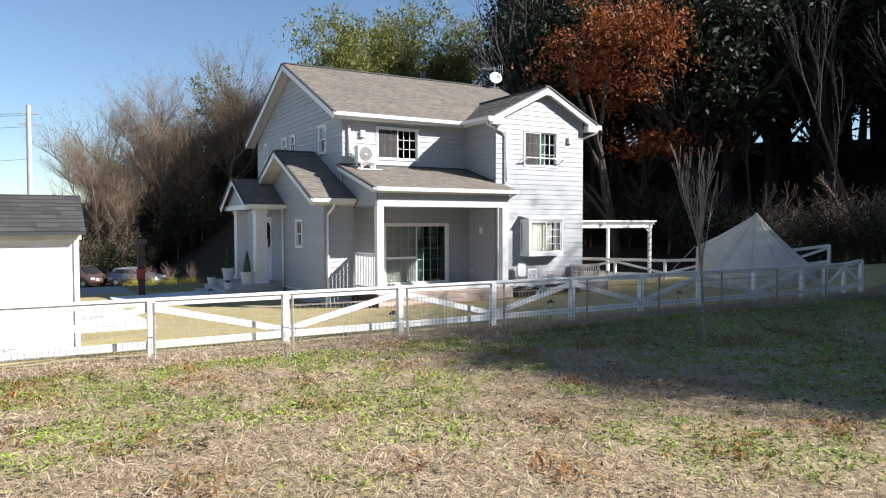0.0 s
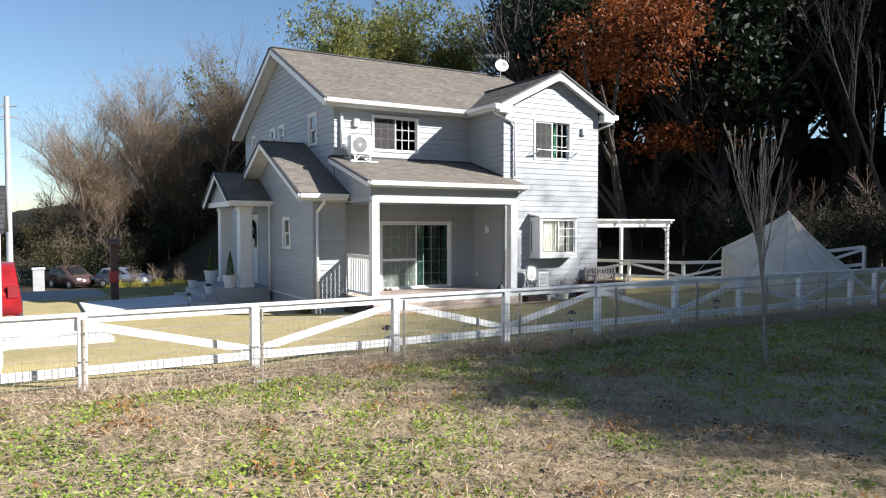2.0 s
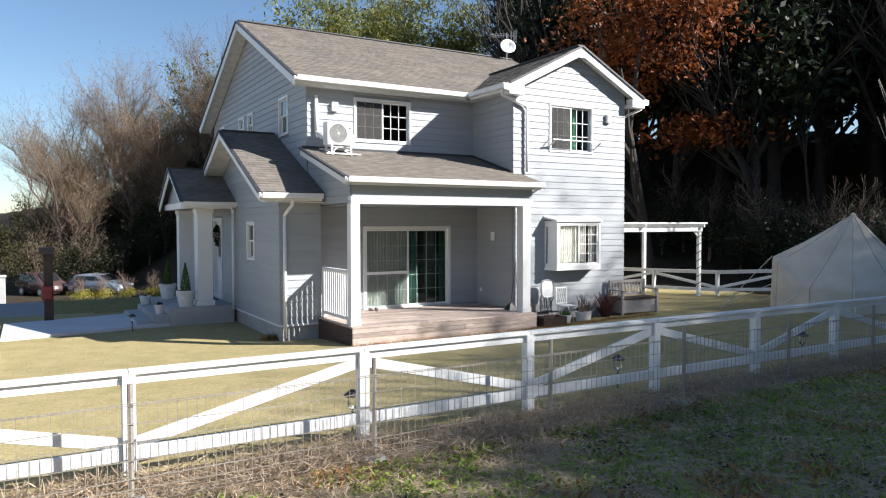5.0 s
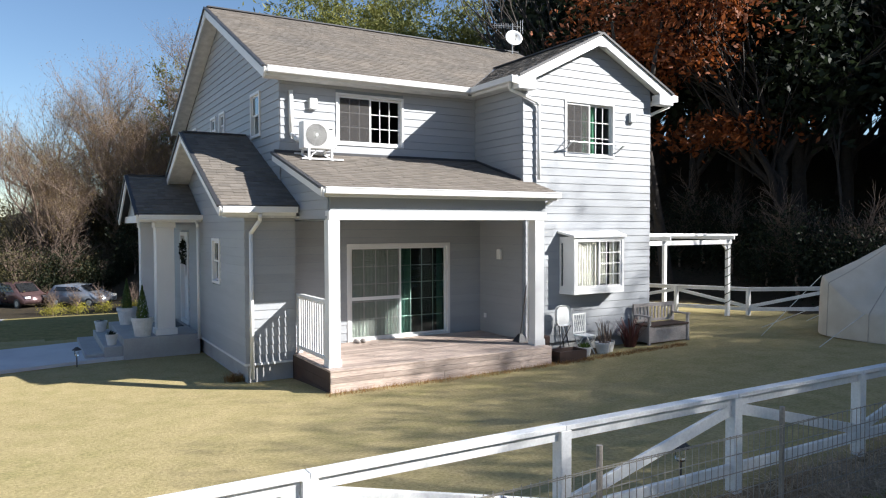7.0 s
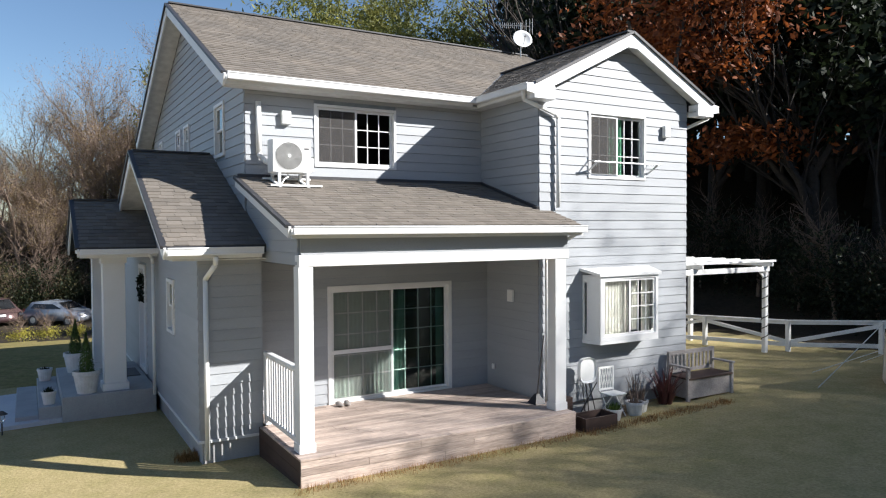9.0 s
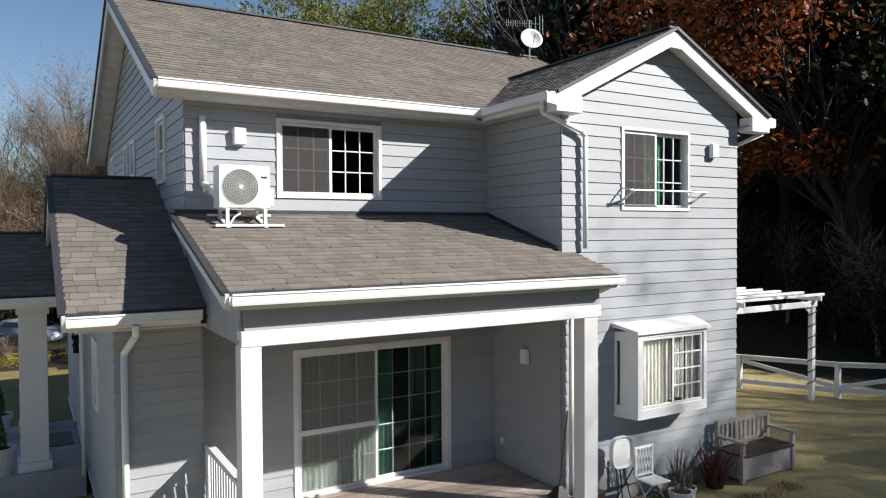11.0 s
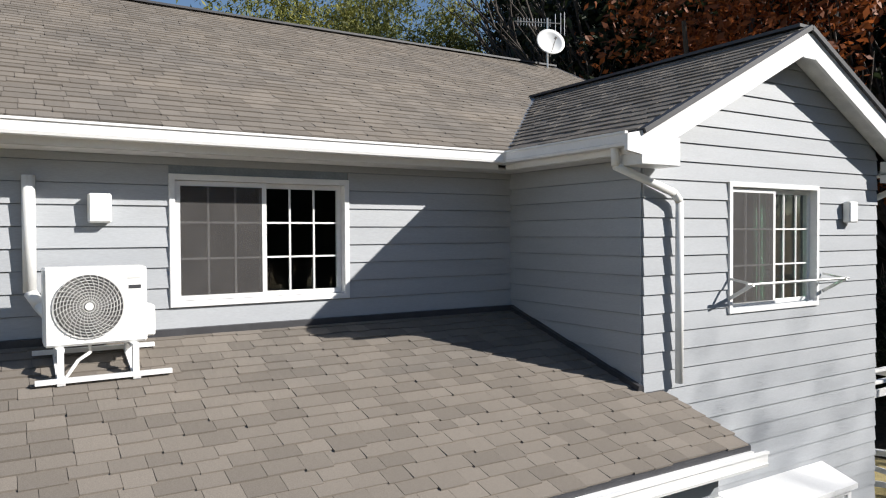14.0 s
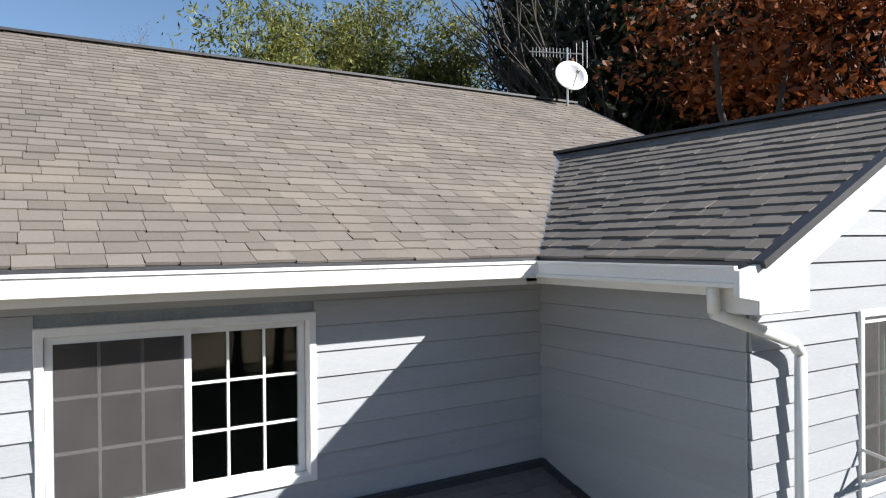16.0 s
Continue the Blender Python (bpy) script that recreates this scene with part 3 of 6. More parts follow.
for ax in (GL, GR):
    s = 1 if ax < gx else -1
    part("soffit", slab([(ax, GY + 0.002, EZ - 0.17), (gx, GY + 0.002, gz - 0.17), (gx, YG - 0.03, gz - 0.17), (ax, YG - 0.03, EZ - 0.17)], 0.02), SOFFIT, HOUSE)
part("soffit", slab([(LX + 0.002, EY, EZ - 0.17), (LX + 0.002, RY, RZ - 0.17), (XL - 0.03, RY, RZ - 0.17), (XL - 0.03, EY, EZ - 0.17)], 0.02), SOFFIT, HOUSE)
part("soffit", slab([(LX + 0.002, 9.75, EZ - 0.17), (LX + 0.002, RY, RZ - 0.17), (XL - 0.03, RY, RZ - 0.17), (XL - 0.03, 9.75, EZ - 0.17)], 0.02), SOFFIT, HOUSE)
part("soffit", slab([(-0.608, -1.1, 3.08), (-0.608, WPY, WPZ - 0.14), (WX - 0.03, WPY, WPZ - 0.14), (WX - 0.03, -1.1, 3.08)], 0.02), SOFFIT, HOUSE)
part("soffit", slab([(-0.608, 4.2, 3.92), (-0.608, WPY, WPZ - 0.14), (WX - 0.03, WPY, WPZ - 0.14), (WX - 0.03, 4.2, 3.92)], 0.02), SOFFIT, HOUSE)
part("soffit", box(-0.53, 0.80, -1.09, WW0 - 0.03, 3.04, 3.06), SOFFIT, HOUSE)
# the porch: side gable, ceiling, beam, posts
wall("porch_gable_wall", [(-2.5, 3.0), (-0.03, 3.0), (-0.03, PZ1 - 0.12), (-2.5, PZ0 - 0.06)], [], left(0.82), 0.015)
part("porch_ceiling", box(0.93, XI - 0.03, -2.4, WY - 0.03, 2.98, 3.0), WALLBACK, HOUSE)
part("porch_frieze", box(0.84, XI + 0.01, -2.54, -2.42, 3.14, 3.42), SIDING, HOUSE)
part("porch_soffit", box(0.7, 5.6, -2.66, -2.42, 3.425, 3.44), SOFFIT, HOUSE)
part("porch_beam", box(0.80, XI + 0.03, -2.56, -2.40, 2.98, 3.137), WHITE, HOUSE, bevel=0.008)
for x0, x1 in ((0.80, 1.0), (5.12, 5.34)):
    bm = box(x0, x1, -2.55, -2.35, 0.50, 2.98)
    box(x0 - 0.015, x1 + 0.015, -2.565, -2.335, 0.50, 0.62, bm)
    part("porch_post", bm, WHITE, HOUSE, "white square porch post")
# corner boards' joints at the outer corners stay mitred; downpipes
part("downpipe", pipe([(GL - 0.08, -1.85, EZ - 0.1), (GL - 0.07, -1.85, EZ - 0.27), (XI + 0.28, YG - 0.09, EZ - 0.47), (XI + 0.36, YG - 0.085, EZ - 0.54), (XI + 0.36, YG - 0.085, 3.84)], 0.035, seg=10), PLASTIC, HOUSE, "white downpipe", smooth=True)
part("downpipe", pipe([(5.45, -2.72, PZ0 - 0.12), (5.45, -2.5, PZ0 - 0.22), (5.47, YG - 0.09, PZ0 - 0.26), (5.47, YG - 0.09, 0.4)], 0.033, seg=10), PLASTIC, HOUSE, "white downpipe", smooth=True)
part("downpipe", pipe([(0.05, -1.18, 3.1), (0.05, -1.14, 2.98), (-0.04, WW0 - 0.085, 2.76), (-0.04, WW0 - 0.085, 0.1)], 0.038, seg=10), PLASTIC, HOUSE, "white downpipe", smooth=True)
part("downpipe", pipe([(-0.3, 2.76, 3.05), (-0.24, 2.8, 2.95), (-0.22, 2.86, 2.85), (-0.22, 2.86, 0.35)], 0.033, seg=10), PLASTIC, HOUSE, "white downpipe", smooth=True)
part("downpipe", pipe([(GR + 0.08, -1.9, EZ - 0.1), (GR + 0.06, -1.9, EZ - 0.26), (XR + 0.08, -1.6, EZ - 0.5), (XR + 0.08, -1.6, 0.4)], 0.035, seg=10), PLASTIC, HOUSE, "white downpipe", smooth=True)
part("pipe_cover", pipe([(1.0, -0.07, 5.56), (1.0, -0.07, 4.72), (1.06, -0.12, 4.62), (1.12, -0.25, 4.55)], 0.045, seg=10), PLASTIC, HOUSE, "white pipe cover", smooth=True)


# ---- windows ----


def muntins(place, u0, u1, v0, v1, nu, nv, d, parent, w=0.018, mat=None):
    for i in range(1, nu):
        c = u0 + (u1 - u0) * i / nu
        part("muntin", hexa(bmesh.new(), [place(*q) for q in ((c - w / 2, d + 0.008, v0), (c + w / 2, d + 0.008, v0), (c + w / 2, d - 0.008, v0), (c - w / 2, d - 0.008, v0),
             (c - w / 2, d + 0.008, v1), (c + w / 2, d + 0.008, v1), (c + w / 2, d - 0.008, v1), (c - w / 2, d - 0.008, v1))]), mat or WHITE, parent)
    for j in range(1, nv):
        c = v0 + (v1 - v0) * j / nv
        part("muntin", ubox(place, u0, u1, d - 0.007, d + 0.007, c - w / 2, c + w / 2), mat or WHITE, parent)


def ubox(place, u0, u1, d0, d1, v0, v1, bm=None):
    bm = bm or bmesh.new()
    return hexa(bm, [place(u0, d1, v0), place(u1, d1, v0), place(u1, d0, v0), place(u0, d0, v0),
                     place(u0, d1, v1), place(u1, d1, v1), place(u1, d0, v1), place(u0, d0, v1)])


def ring(place, u0, u1, v0, v1, w, d0, d1, bm=None):
    """A mitred rectangular frame w wide, from depth d0 to d1."""
    bm = bm or bmesh.new()
    loops = []
    for m in (0.0, w):
        for d in (d1, d0):
            loops.append([bm.verts.new(place(u, d, v)) for u, v in ((u0 + m, v0 + m), (u1 - m, v0 + m), (u1 - m, v1 - m), (u0 + m, v1 - m))])
    of, ob, jf, jb = loops
    for k in range(4):
        n = (k + 1) % 4
        bm.faces.new((of[k], of[n], jf[n], jf[k]))
        bm.faces.new((ob[n], ob[k], jb[k], jb[n]))
        bm.faces.new((of[n], of[k], ob[k], ob[n]))
        bm.faces.new((jf[k], jf[n], jb[n], jb[k]))
    return bm


def curtain(place, u0, u1, v0, v1, d, mat, parent, waves=9, amp=0.03, seed=0):
    rnd = random.Random(seed)
    verts, faces, n = [], [], waves * 6
    for i in range(n + 1):
        u = u0 + (u1 - u0) * i / n
        o = amp * math.sin(i / n * waves * 2 * math.pi + rnd.uniform(-0.3, 0.3))
        verts += [place(u, d + o, v0), place(u, d + o * 0.7, v1)]
    for i in range(n):
        faces.append((2 * i, 2 * i + 2, 2 * i + 3, 2 * i + 1))
    hang(new("curtain", mesh_from("curtain", verts, faces, mat, True)), parent)


def pane(place, u0, u1, v0, v1, d, mat, parent):
    ob = part("pane", ubox(place, u0, u1, d - 0.003, d + 0.003, v0, v1), mat, parent)
    ob.visible_shadow = False
    return ob


def slider(name, hole, place, label, grid=(3, 3), glass=DARKGLASS, casing=0.048):
    """A sliding window: casing, two sashes, muntins, and an insect screen before the sash on the first side."""
    u0, u1, v0, v1 = hole
    w = part(name, ring(place, u0 - 0.004, u1 + 0.004, v0 - 0.004, v1 + 0.004, casing, -0.12, 0.036), WHITE, HOUSE, label, bevel=0.004)
    a, b, lo, hi = u0 + casing, u1 - casing, v0 + casing, v1 - casing
    mid = (a + b) / 2
    s = 0.04
    part("sash", ring(place, a, mid + s / 2, lo, hi, s, -0.03, 0.005), WHITE, w)
    part("sash", ring(place, mid - s / 2, b, lo, hi, s, -0.075, -0.04), WHITE, w)
    pane(place, a + s, mid - s / 2, lo + s, hi - s, -0.022, CLEAR, w)
    pane(place, mid + s / 2, b - s, lo + s, hi - s, -0.058, glass, w)
    if grid:
        muntins(place, a + s, mid - s / 2, lo + s, hi - s, grid[0], grid[1], -0.012, w, 0.016 if grid[0] < 4 else 0.012)
        muntins(place, mid + s / 2, b - s, lo + s, hi - s, grid[0], grid[1], -0.044 if grid[0] < 4 else -0.075, w, 0.015 if grid[0] < 4 else 0.011)
    return w, (a, mid, b, lo, hi)


w, (a, mid, b, lo, hi) = slider("upper_window", W2, front(YF), "white sliding window with grilles")
part("screen", ubox(front(YF), a + 0.04, mid - 0.02, 0.006, 0.009, lo + 0.04, hi - 0.04), SCREEN, w, "grey insect screen")
w, (a, mid, b, lo, hi) = slider("gable_window", W1, front(YG), "white sliding window with grilles, half open")
part("screen", ubox(front(YG), a + 0.04, mid - 0.02, 0.006, 0.009, lo + 0.04, hi - 0.04), SCREEN, w, "grey insect screen")
curtain(front(YG), mid - 0.05, mid + 0.32, lo, hi, -0.2, GREENCURTAIN, w, 4, 0.04)
w, (a, mid, b, lo, hi) = slider("patio_door", DOOR, front(WY), "white sliding patio door with grilles", grid=(4, 5), glass=GREENGLASS, casing=0.07)
part("screen_rail", ubox(front(WY), a, mid, 0.006, 0.02, 1.34, 1.41), WHITE, w)
part("screen", ubox(front(WY), a + 0.04, mid - 0.02, 0.008, 0.012, lo + 0.04, hi - 0.04), DOORSCREEN, w, "grey insect screen")
curtain(front(WY), a, mid - 0.02, lo, hi, -0.10, DOORCURTAIN, w, 14, 0.012)
curtain(front(WY), mid + 0.0, mid + 0.34, lo, hi, -0.20, TEALCURTAIN, w, 4, 0.04)
curtain(front(WY), b - 0.16, b, lo, hi, -0.18, TEALCURTAIN, w, 4, 0.04)


def sash_window(name, hole, place, label):
    u0, u1, v0, v1 = hole
    w = part(name, ring(place, u0, u1, v0, v1, 0.06, -0.1, 0.05), WHITE, HOUSE, label, bevel=0.004)
    mid = (v0 + v1) / 2
    part("sash", ring(place, u0 + 0.06, u1 - 0.06, mid - 0.02, v1 - 0.06, 0.04, -0.02, 0.01), WHITE, w)
    part("sash", ring(place, u0 + 0.06, u1 - 0.06, v0 + 0.06, mid + 0.02, 0.04, -0.06, -0.03), WHITE, w)
    pane(place, u0 + 0.1, u1 - 0.1, mid + 0.02, v1 - 0.1, -0.005, DARKGLASS, w)
    pane(place, u0 + 0.1, u1 - 0.1, v0 + 0.1, mid - 0.02, -0.045, DARKGLASS, w)


for hole in (LW1, LW2, LW3, LW4):
    sash_window("side_window", hole, left(XL), "narrow white sash window")
sash_window("wing_window", WW, left(WX), "narrow white sash window")

# the bay window
w = part("bay_window", ring(front(-2.2), 6.42, 7.86, 1.47, 2.64, 0.075, -0.05, 0.0), WHITE, HOUSE, "white box bay window with grilles", bevel=0.004)
part("bay_roof", slab([(6.28, YG - 0.02, 2.76), (6.38, -2.24, 2.67), (7.90, -2.24, 2.67), (8.0, YG - 0.02, 2.76)], 0.05), WHITE, w)
part("bay_floor", slab([(6.33, YG - 0.02, 1.47), (6.42, -2.2, 1.47), (7.86, -2.2, 1.47), (7.95, YG - 0.02, 1.47)], 0.06), WHITE, w)
for s0, s1 in ((6.34, 6.43), (7.94, 7.85)):
    A, B = Vector((s0, YG - 0.02, 0)), Vector((s1, -2.19, 0))
    side = lambda u, d, v, A=A, B=B: A + (B - A) * u + Vector(((-1 if s0 < 7 else 1) * d, 0, v))
    bm = ubox(side, 0.24, 1.0, -0.03, 0.0, 1.47, 2.64)
    ubox(side, 0.0, 0.10, -0.03, 0.0, 1.47, 2.64, bm)
    ubox(side, 0.10, 0.24, -0.03, 0.0, 1.47, 1.58, bm)
    ubox(side, 0.10, 0.24, -0.03, 0.0, 2.50, 2.64, bm)
    part("side_panel", bm, WHITE, w)
    pane(side, 0.10, 0.24, 1.58, 2.50, -0.015, DARKGLASS, w)
pl = front(-2.2)
part("sash", ring(pl, 6.495, 7.16, 1.545, 2.565, 0.04, -0.04, -0.008), WHITE, w)
part("sash", ring(pl, 7.12, 7.785, 1.545, 2.565, 0.04, -0.048, -0.02), WHITE, w)
pane(pl, 6.535, 7.12, 1.585, 2.525, -0.02, CLEAR, w)
pane(pl, 7.16, 7.745, 1.585, 2.525, -0.034, CLEAR, w)
muntins(pl, 7.16, 7.745, 1.585, 2.525, 3, 4, -0.024, w)
curtain(pl, 6.5, 7.16, 1.5, 2.6, -0.12, CURTAIN, w, 9, 0.02)
curtain(pl, 7.22, 7.5, 1.6, 2.6, -0.16, CURTAIN, w, 5, 0.02, 1)
curtain(pl, 7.56, 7.8, 1.5, 2.6, -0.16, CURTAIN, w, 4, 0.02, 2)

# laundry bar at the gable window
bm = bmesh.new()
rod((6.42, -2.05, 4.66), (8.05, -2.05, 4.66), 0.013, seg=8, bm=bm)
for x in (6.48, 7.98):
    beam((x, YG - 0.03, 4.52), (x, -2.07, 4.66), 0.02, 0.03, bm)
    beam((x, YG - 0.03, 4.70), (x, -2.07, 4.66), 0.015, 0.02, bm)
part("laundry_bar", bm, STEEL, HOUSE, "steel laundry bar before a window")


# wall lamps, vents, meter cover
def wall_light(x, y, z):
    part("vent_hood", box(x - 0.08, x + 0.08, y - 0.11, y - 0.028, z - 0.11, z + 0.11), PLASTIC, HOUSE, "white vent hood", bevel=0.012)


wall_light(1.46, YF, 5.33)
wall_light(8.42, YG, 5.33)
bm = box(XI - 0.1, XI - 0.028, -1.12, -0.98, 2.15, 2.37)
part("wall_lamp", bm, PLASTIC, HOUSE, "small white porch lamp", bevel=0.01)
part("wall_socket", box(XI - 0.06, XI - 0.028, -0.5, -0.42, 0.82, 0.92), PLASTIC, HOUSE, bevel=0.008)

# ---- the deck and porch ----
DECK = thing("deck", (3.0, -1.5, 0.0), "weathered brown timber deck under the porch", "deck")
DX0, DX1, DY0, DZ = 0.72, 5.36, -2.78, 0.50
n = 18
for i in range(n):
    y0 = DY0 + (WY - 0.03 - DY0) * i / n
    y1 = DY0 + (WY - 0.03 - DY0) * (i + 1) / n - 0.006
    xe = DX1 - (0.0 if y0 < YG - 0.05 else 0.03)
    xs = [DX0 if y1 < -0.82 else 0.84, *sorted((1.2 + (i * 1.37) % 1.5, 3.0 + (i * 0.93) % 1.6)), xe]
    for xa, xb in zip(xs, xs[1:]):
        part("deck_board", box(xa + 0.001, xb - 0.002, y0, y1, DZ - 0.032, DZ), DECKWOOD, DECK, bevel=0.003)
for z0, z1, cuts in ((DZ - 0.13, DZ - 0.036, (0.73, 2.5, 4.1, 5.36)), (DZ - 0.225, DZ - 0.135, (0.73, 1.7, 3.4, 5.36)), (0.02, DZ - 0.23, (0.73, 2.9, 4.6, 5.36))):
    for xa, xb in zip(cuts, cuts[1:]):
        part("fascia_board", box(xa, xb - 0.003, DY0 + 0.010, DY0 + 0.042, z0, z1), DECKWOOD, DECK, bevel=0.003)
for k in range(3):
    part("skirt_board", box(DX0 + 0.012, DX0 + 0.04, DY0 + 0.045, WW0 - 0.05, -0.02 + 0.165 * k, 0.14 + 0.165 * k), DARKWOOD, DECK)
part("joist_frame", box(0.9, DX1 - 0.1, DY0 + 0.06, -0.4, 0.05, DZ - 0.034), DARKWOOD, DECK)

RAIL = thing("porch_railing", (0.86, -1.6, 0.5), "white painted porch railing with flat balusters", "railing")
part("top_rail", box(0.81, 0.91, -2.36, -0.84, 1.56, 1.62), WHITE, RAIL, bevel=0.008)
part("bottom_rail", box(0.83, 0.89, -2.36, -0.84, 0.58, 0.65), WHITE, RAIL, bevel=0.006)
part("newel", box(0.815, 0.905, -0.93, -0.84, 0.50, 1.6), WHITE, RAIL, bevel=0.006)
for i in range(13):
    y = -2.29 + i * (1.40 / 12)
    part("baluster", box(0.845, 0.875, y - 0.035, y + 0.035, 0.65, 1.56), WHITE, RAIL)

# shoes by the door
for x, r in ((2.22, 8), (2.36, -5)):
    bm = bmesh.new()
    bmesh.ops.create_uvsphere(bm, u_segments=12, v_segments=8, radius=1)
    bmesh.ops.scale(bm, vec=(0.05, 0.13, 0.05), verts=bm.verts)
    for v in bm.verts:
        v.co.z = max(v.co.z, -0.03)
        if v.co.y < -0.03:
            v.co.z *= 0.6
        v.co = Matrix.Rotation(radians(r), 3, "Z") @ v.co + Vector((x, -0.42, DZ + 0.031))
    ob = part("clog", bm, GREYWOOD, smooth=True)
    tagged(ob, "small beige clog standing on the deck", "shoe", "shoes by the door")

# broom against the wall
br = thing("broom", (5.22, -1.95, DZ), "dark broom leaning on the porch wall", "broom")
part("handle", rod((5.18, -1.98, DZ + 0.12), (5.33, -1.98, DZ + 1.15), 0.012), RUSTY, br)
part("head", hexa(bmesh.new(), [(5.06, -2.10, DZ), (5.28, -2.10, DZ), (5.28, -1.86, DZ), (5.06, -1.86, DZ), (5.15, -2.01, DZ + 0.16), (5.21, -2.01, DZ + 0.16), (5.21, -1.95, DZ + 0.16), (5.15, -1.95, DZ + 0.16)]), FLASH, br)

# ---- the entrance ----
ENTRY = thing("entrance_porch", (-0.8, 4.5, 0.0), "white-columned entrance porch with concrete steps", "porch")
part("landing", box(-1.78, WX - 0.06, 2.95, 6.2, -0.1, 0.46), CONCRETE, ENTRY, bevel=0.01)
part("step", box(-2.15, -1.78, 3.05, 6.1, -0.1, 0.30), CONCRETE, ENTRY, bevel=0.01)
part("step", box(-2.52, -2.15, 3.15, 6.0, -0.1, 0.15), CONCRETE, ENTRY, bevel=0.01)
for y in (3.12, 5.65):
    bm = box(-1.06, -0.68, y, y + 0.4, 0.46, 2.98)
    box(-1.10, -0.64, y - 0.04, y + 0.44, 0.46, 0.60, bm)
    box(-1.09, -0.65, y - 0.03, y + 0.43, 2.86, 2.98, bm)
    part("column", bm, WHITE, ENTRY, "white square column", bevel=0.006)
for y in (3.0, 6.1):
    part("side_beam", box(-1.36, WX - 0.03, y, y + 0.14, 2.98, 3.08), WHITE, ENTRY)
part("front_beam", box(-1.36, -1.22, 2.98, 6.22, 2.98, 3.14), WHITE, ENTRY)
bm = bmesh.new()
f = [(-1.30, 2.98, 3.15), (-1.30, 6.22, 3.12), (-1.30, 4.6, 3.98)]
bk = [(x + 0.08, y, z) for x, y, z in f]
vs = [bm.verts.new(p) for p in f + bk]
for q in ((0, 1, 2), (5, 4, 3), (0, 3, 4, 1), (1, 4, 5, 2), (2, 5, 3, 0)):
    bm.faces.new([vs[i] for i in q])
part("gable_panel", bm, SIDING, ENTRY)
part("porch_ceiling", box(-1.3, WX - 0.03, 3.1, 6.1, 3.09, 3.11), SOFFIT, ENTRY)
ed = part("entrance_door", ring(left(WX), EDOOR[0], EDOOR[1], EDOOR[2], EDOOR[3], 0.09, -0.1, 0.05), WHITE, HOUSE, "white panelled entrance door with a wreath")
part("leaf", ubox(left(WX), EDOOR[0] + 0.09, EDOOR[1] - 0.09, -0.08, -0.04, EDOOR[2] + 0.05, EDOOR[3] - 0.09), WHITE, ed)
for v0, v1 in ((0.75, 1.35), (1.55, 2.5)):
    part("panel", ring(left(WX), EDOOR[0] + 0.22, EDOOR[1] - 0.22, v0, v1, 0.05, -0.04, -0.025), WHITE, ed)
part("pane", ubox(left(WX), EDOOR[0] + 0.3, EDOOR[1] - 0.3, -0.04, -0.032, 1.65, 2.4), DARKGLASS, ed)
part("handle", rod((WX - 0.02, EDOOR[0] + 0.16, 1.3), (WX - 0.02, EDOOR[0] + 0.16, 1.65), 0.018), RUSTY, ed, "dark door handle")
bm = bmesh.new()
rnd = random.Random(5)
for i in range(220):
    a = rnd.uniform(0, 2 * math.pi)
    c = Vector((WX - 0.02 - rnd.random() * 0.1, 4.85 + 0.2 * math.cos(a) + rnd.gauss(0, 0.04), 2.27 + 0.24 * math.sin(a) + rnd.gauss(0, 0.04)))
    d = Vector((rnd.gauss(0, 1), rnd.gauss(0, 1), rnd.gauss(0, 1))).normalized() * 0.05
    e = d.orthogonal().normalized() * 0.02
    bm.faces.new([bm.verts.new(c + q) for q in (-d, e, d, -e)])
tagged(part("wreath", bm, LEAF_SHADED), "dark leafy wreath hanging on the entrance door", "wreath")
tagged(part("door_mat", box(-0.75, -0.28, 4.35, 5.25, 0.461, 0.48), FLASH), "dark mat on the entrance landing", "mat")


def pot(x, y, z, r, h, label, mat=TERRACOTTA_WHITE):
    p = thing("flower_pot", (x, y, z), label, "flower pot")
    part("pot", lathe([(r * 0.68, 0), (r * 0.78, h * 0.3), (r * 0.92, h * 0.8), (r, h * 0.82), (r, h), (r * 0.9, h), (r * 0.84, h * 0.88)], (x, y, z)), mat, p, smooth=False)
    part("soil", lathe([(r * 0.85, h * 0.84), (r * 0.85, h * 0.89)], (x, y, z)), DARKWOOD, p)
    return p


def tuft(name, x, y, z, n, height, spread, mat, parent=None, width=0.02, seed=0, lean=0.5, label=""):
    rnd = random.Random(seed)
    verts, faces = [], []
    for i in range(n):
        a = rnd.uniform(0, 2 * math.pi)
        r = spread * math.sqrt(rnd.random())
        b = Vector((x + r * math.cos(a), y + r * math.sin(a), z))
        h = height * rnd.uniform(0.5, 1)
        d = Vector((math.cos(a), math.sin(a), 0)) * lean * h * rnd.random()
        s = Vector((-math.sin(a), math.cos(a), 0)) * width / 2
        k = len(verts)
        m = b + d * 0.35 + Vector((0, 0, h * 0.6))
        verts += [b - s, b + s, m + s * 0.8, m - s * 0.8, b + d + Vector((0, 0, h))]
        faces += [(k, k + 1, k + 2, k + 3), (k + 3, k + 2, k + 4)]
    ob = new(name, mesh_from(name, verts, faces, mat))
    if parent is not None:
        hang(ob, parent)
    return ob


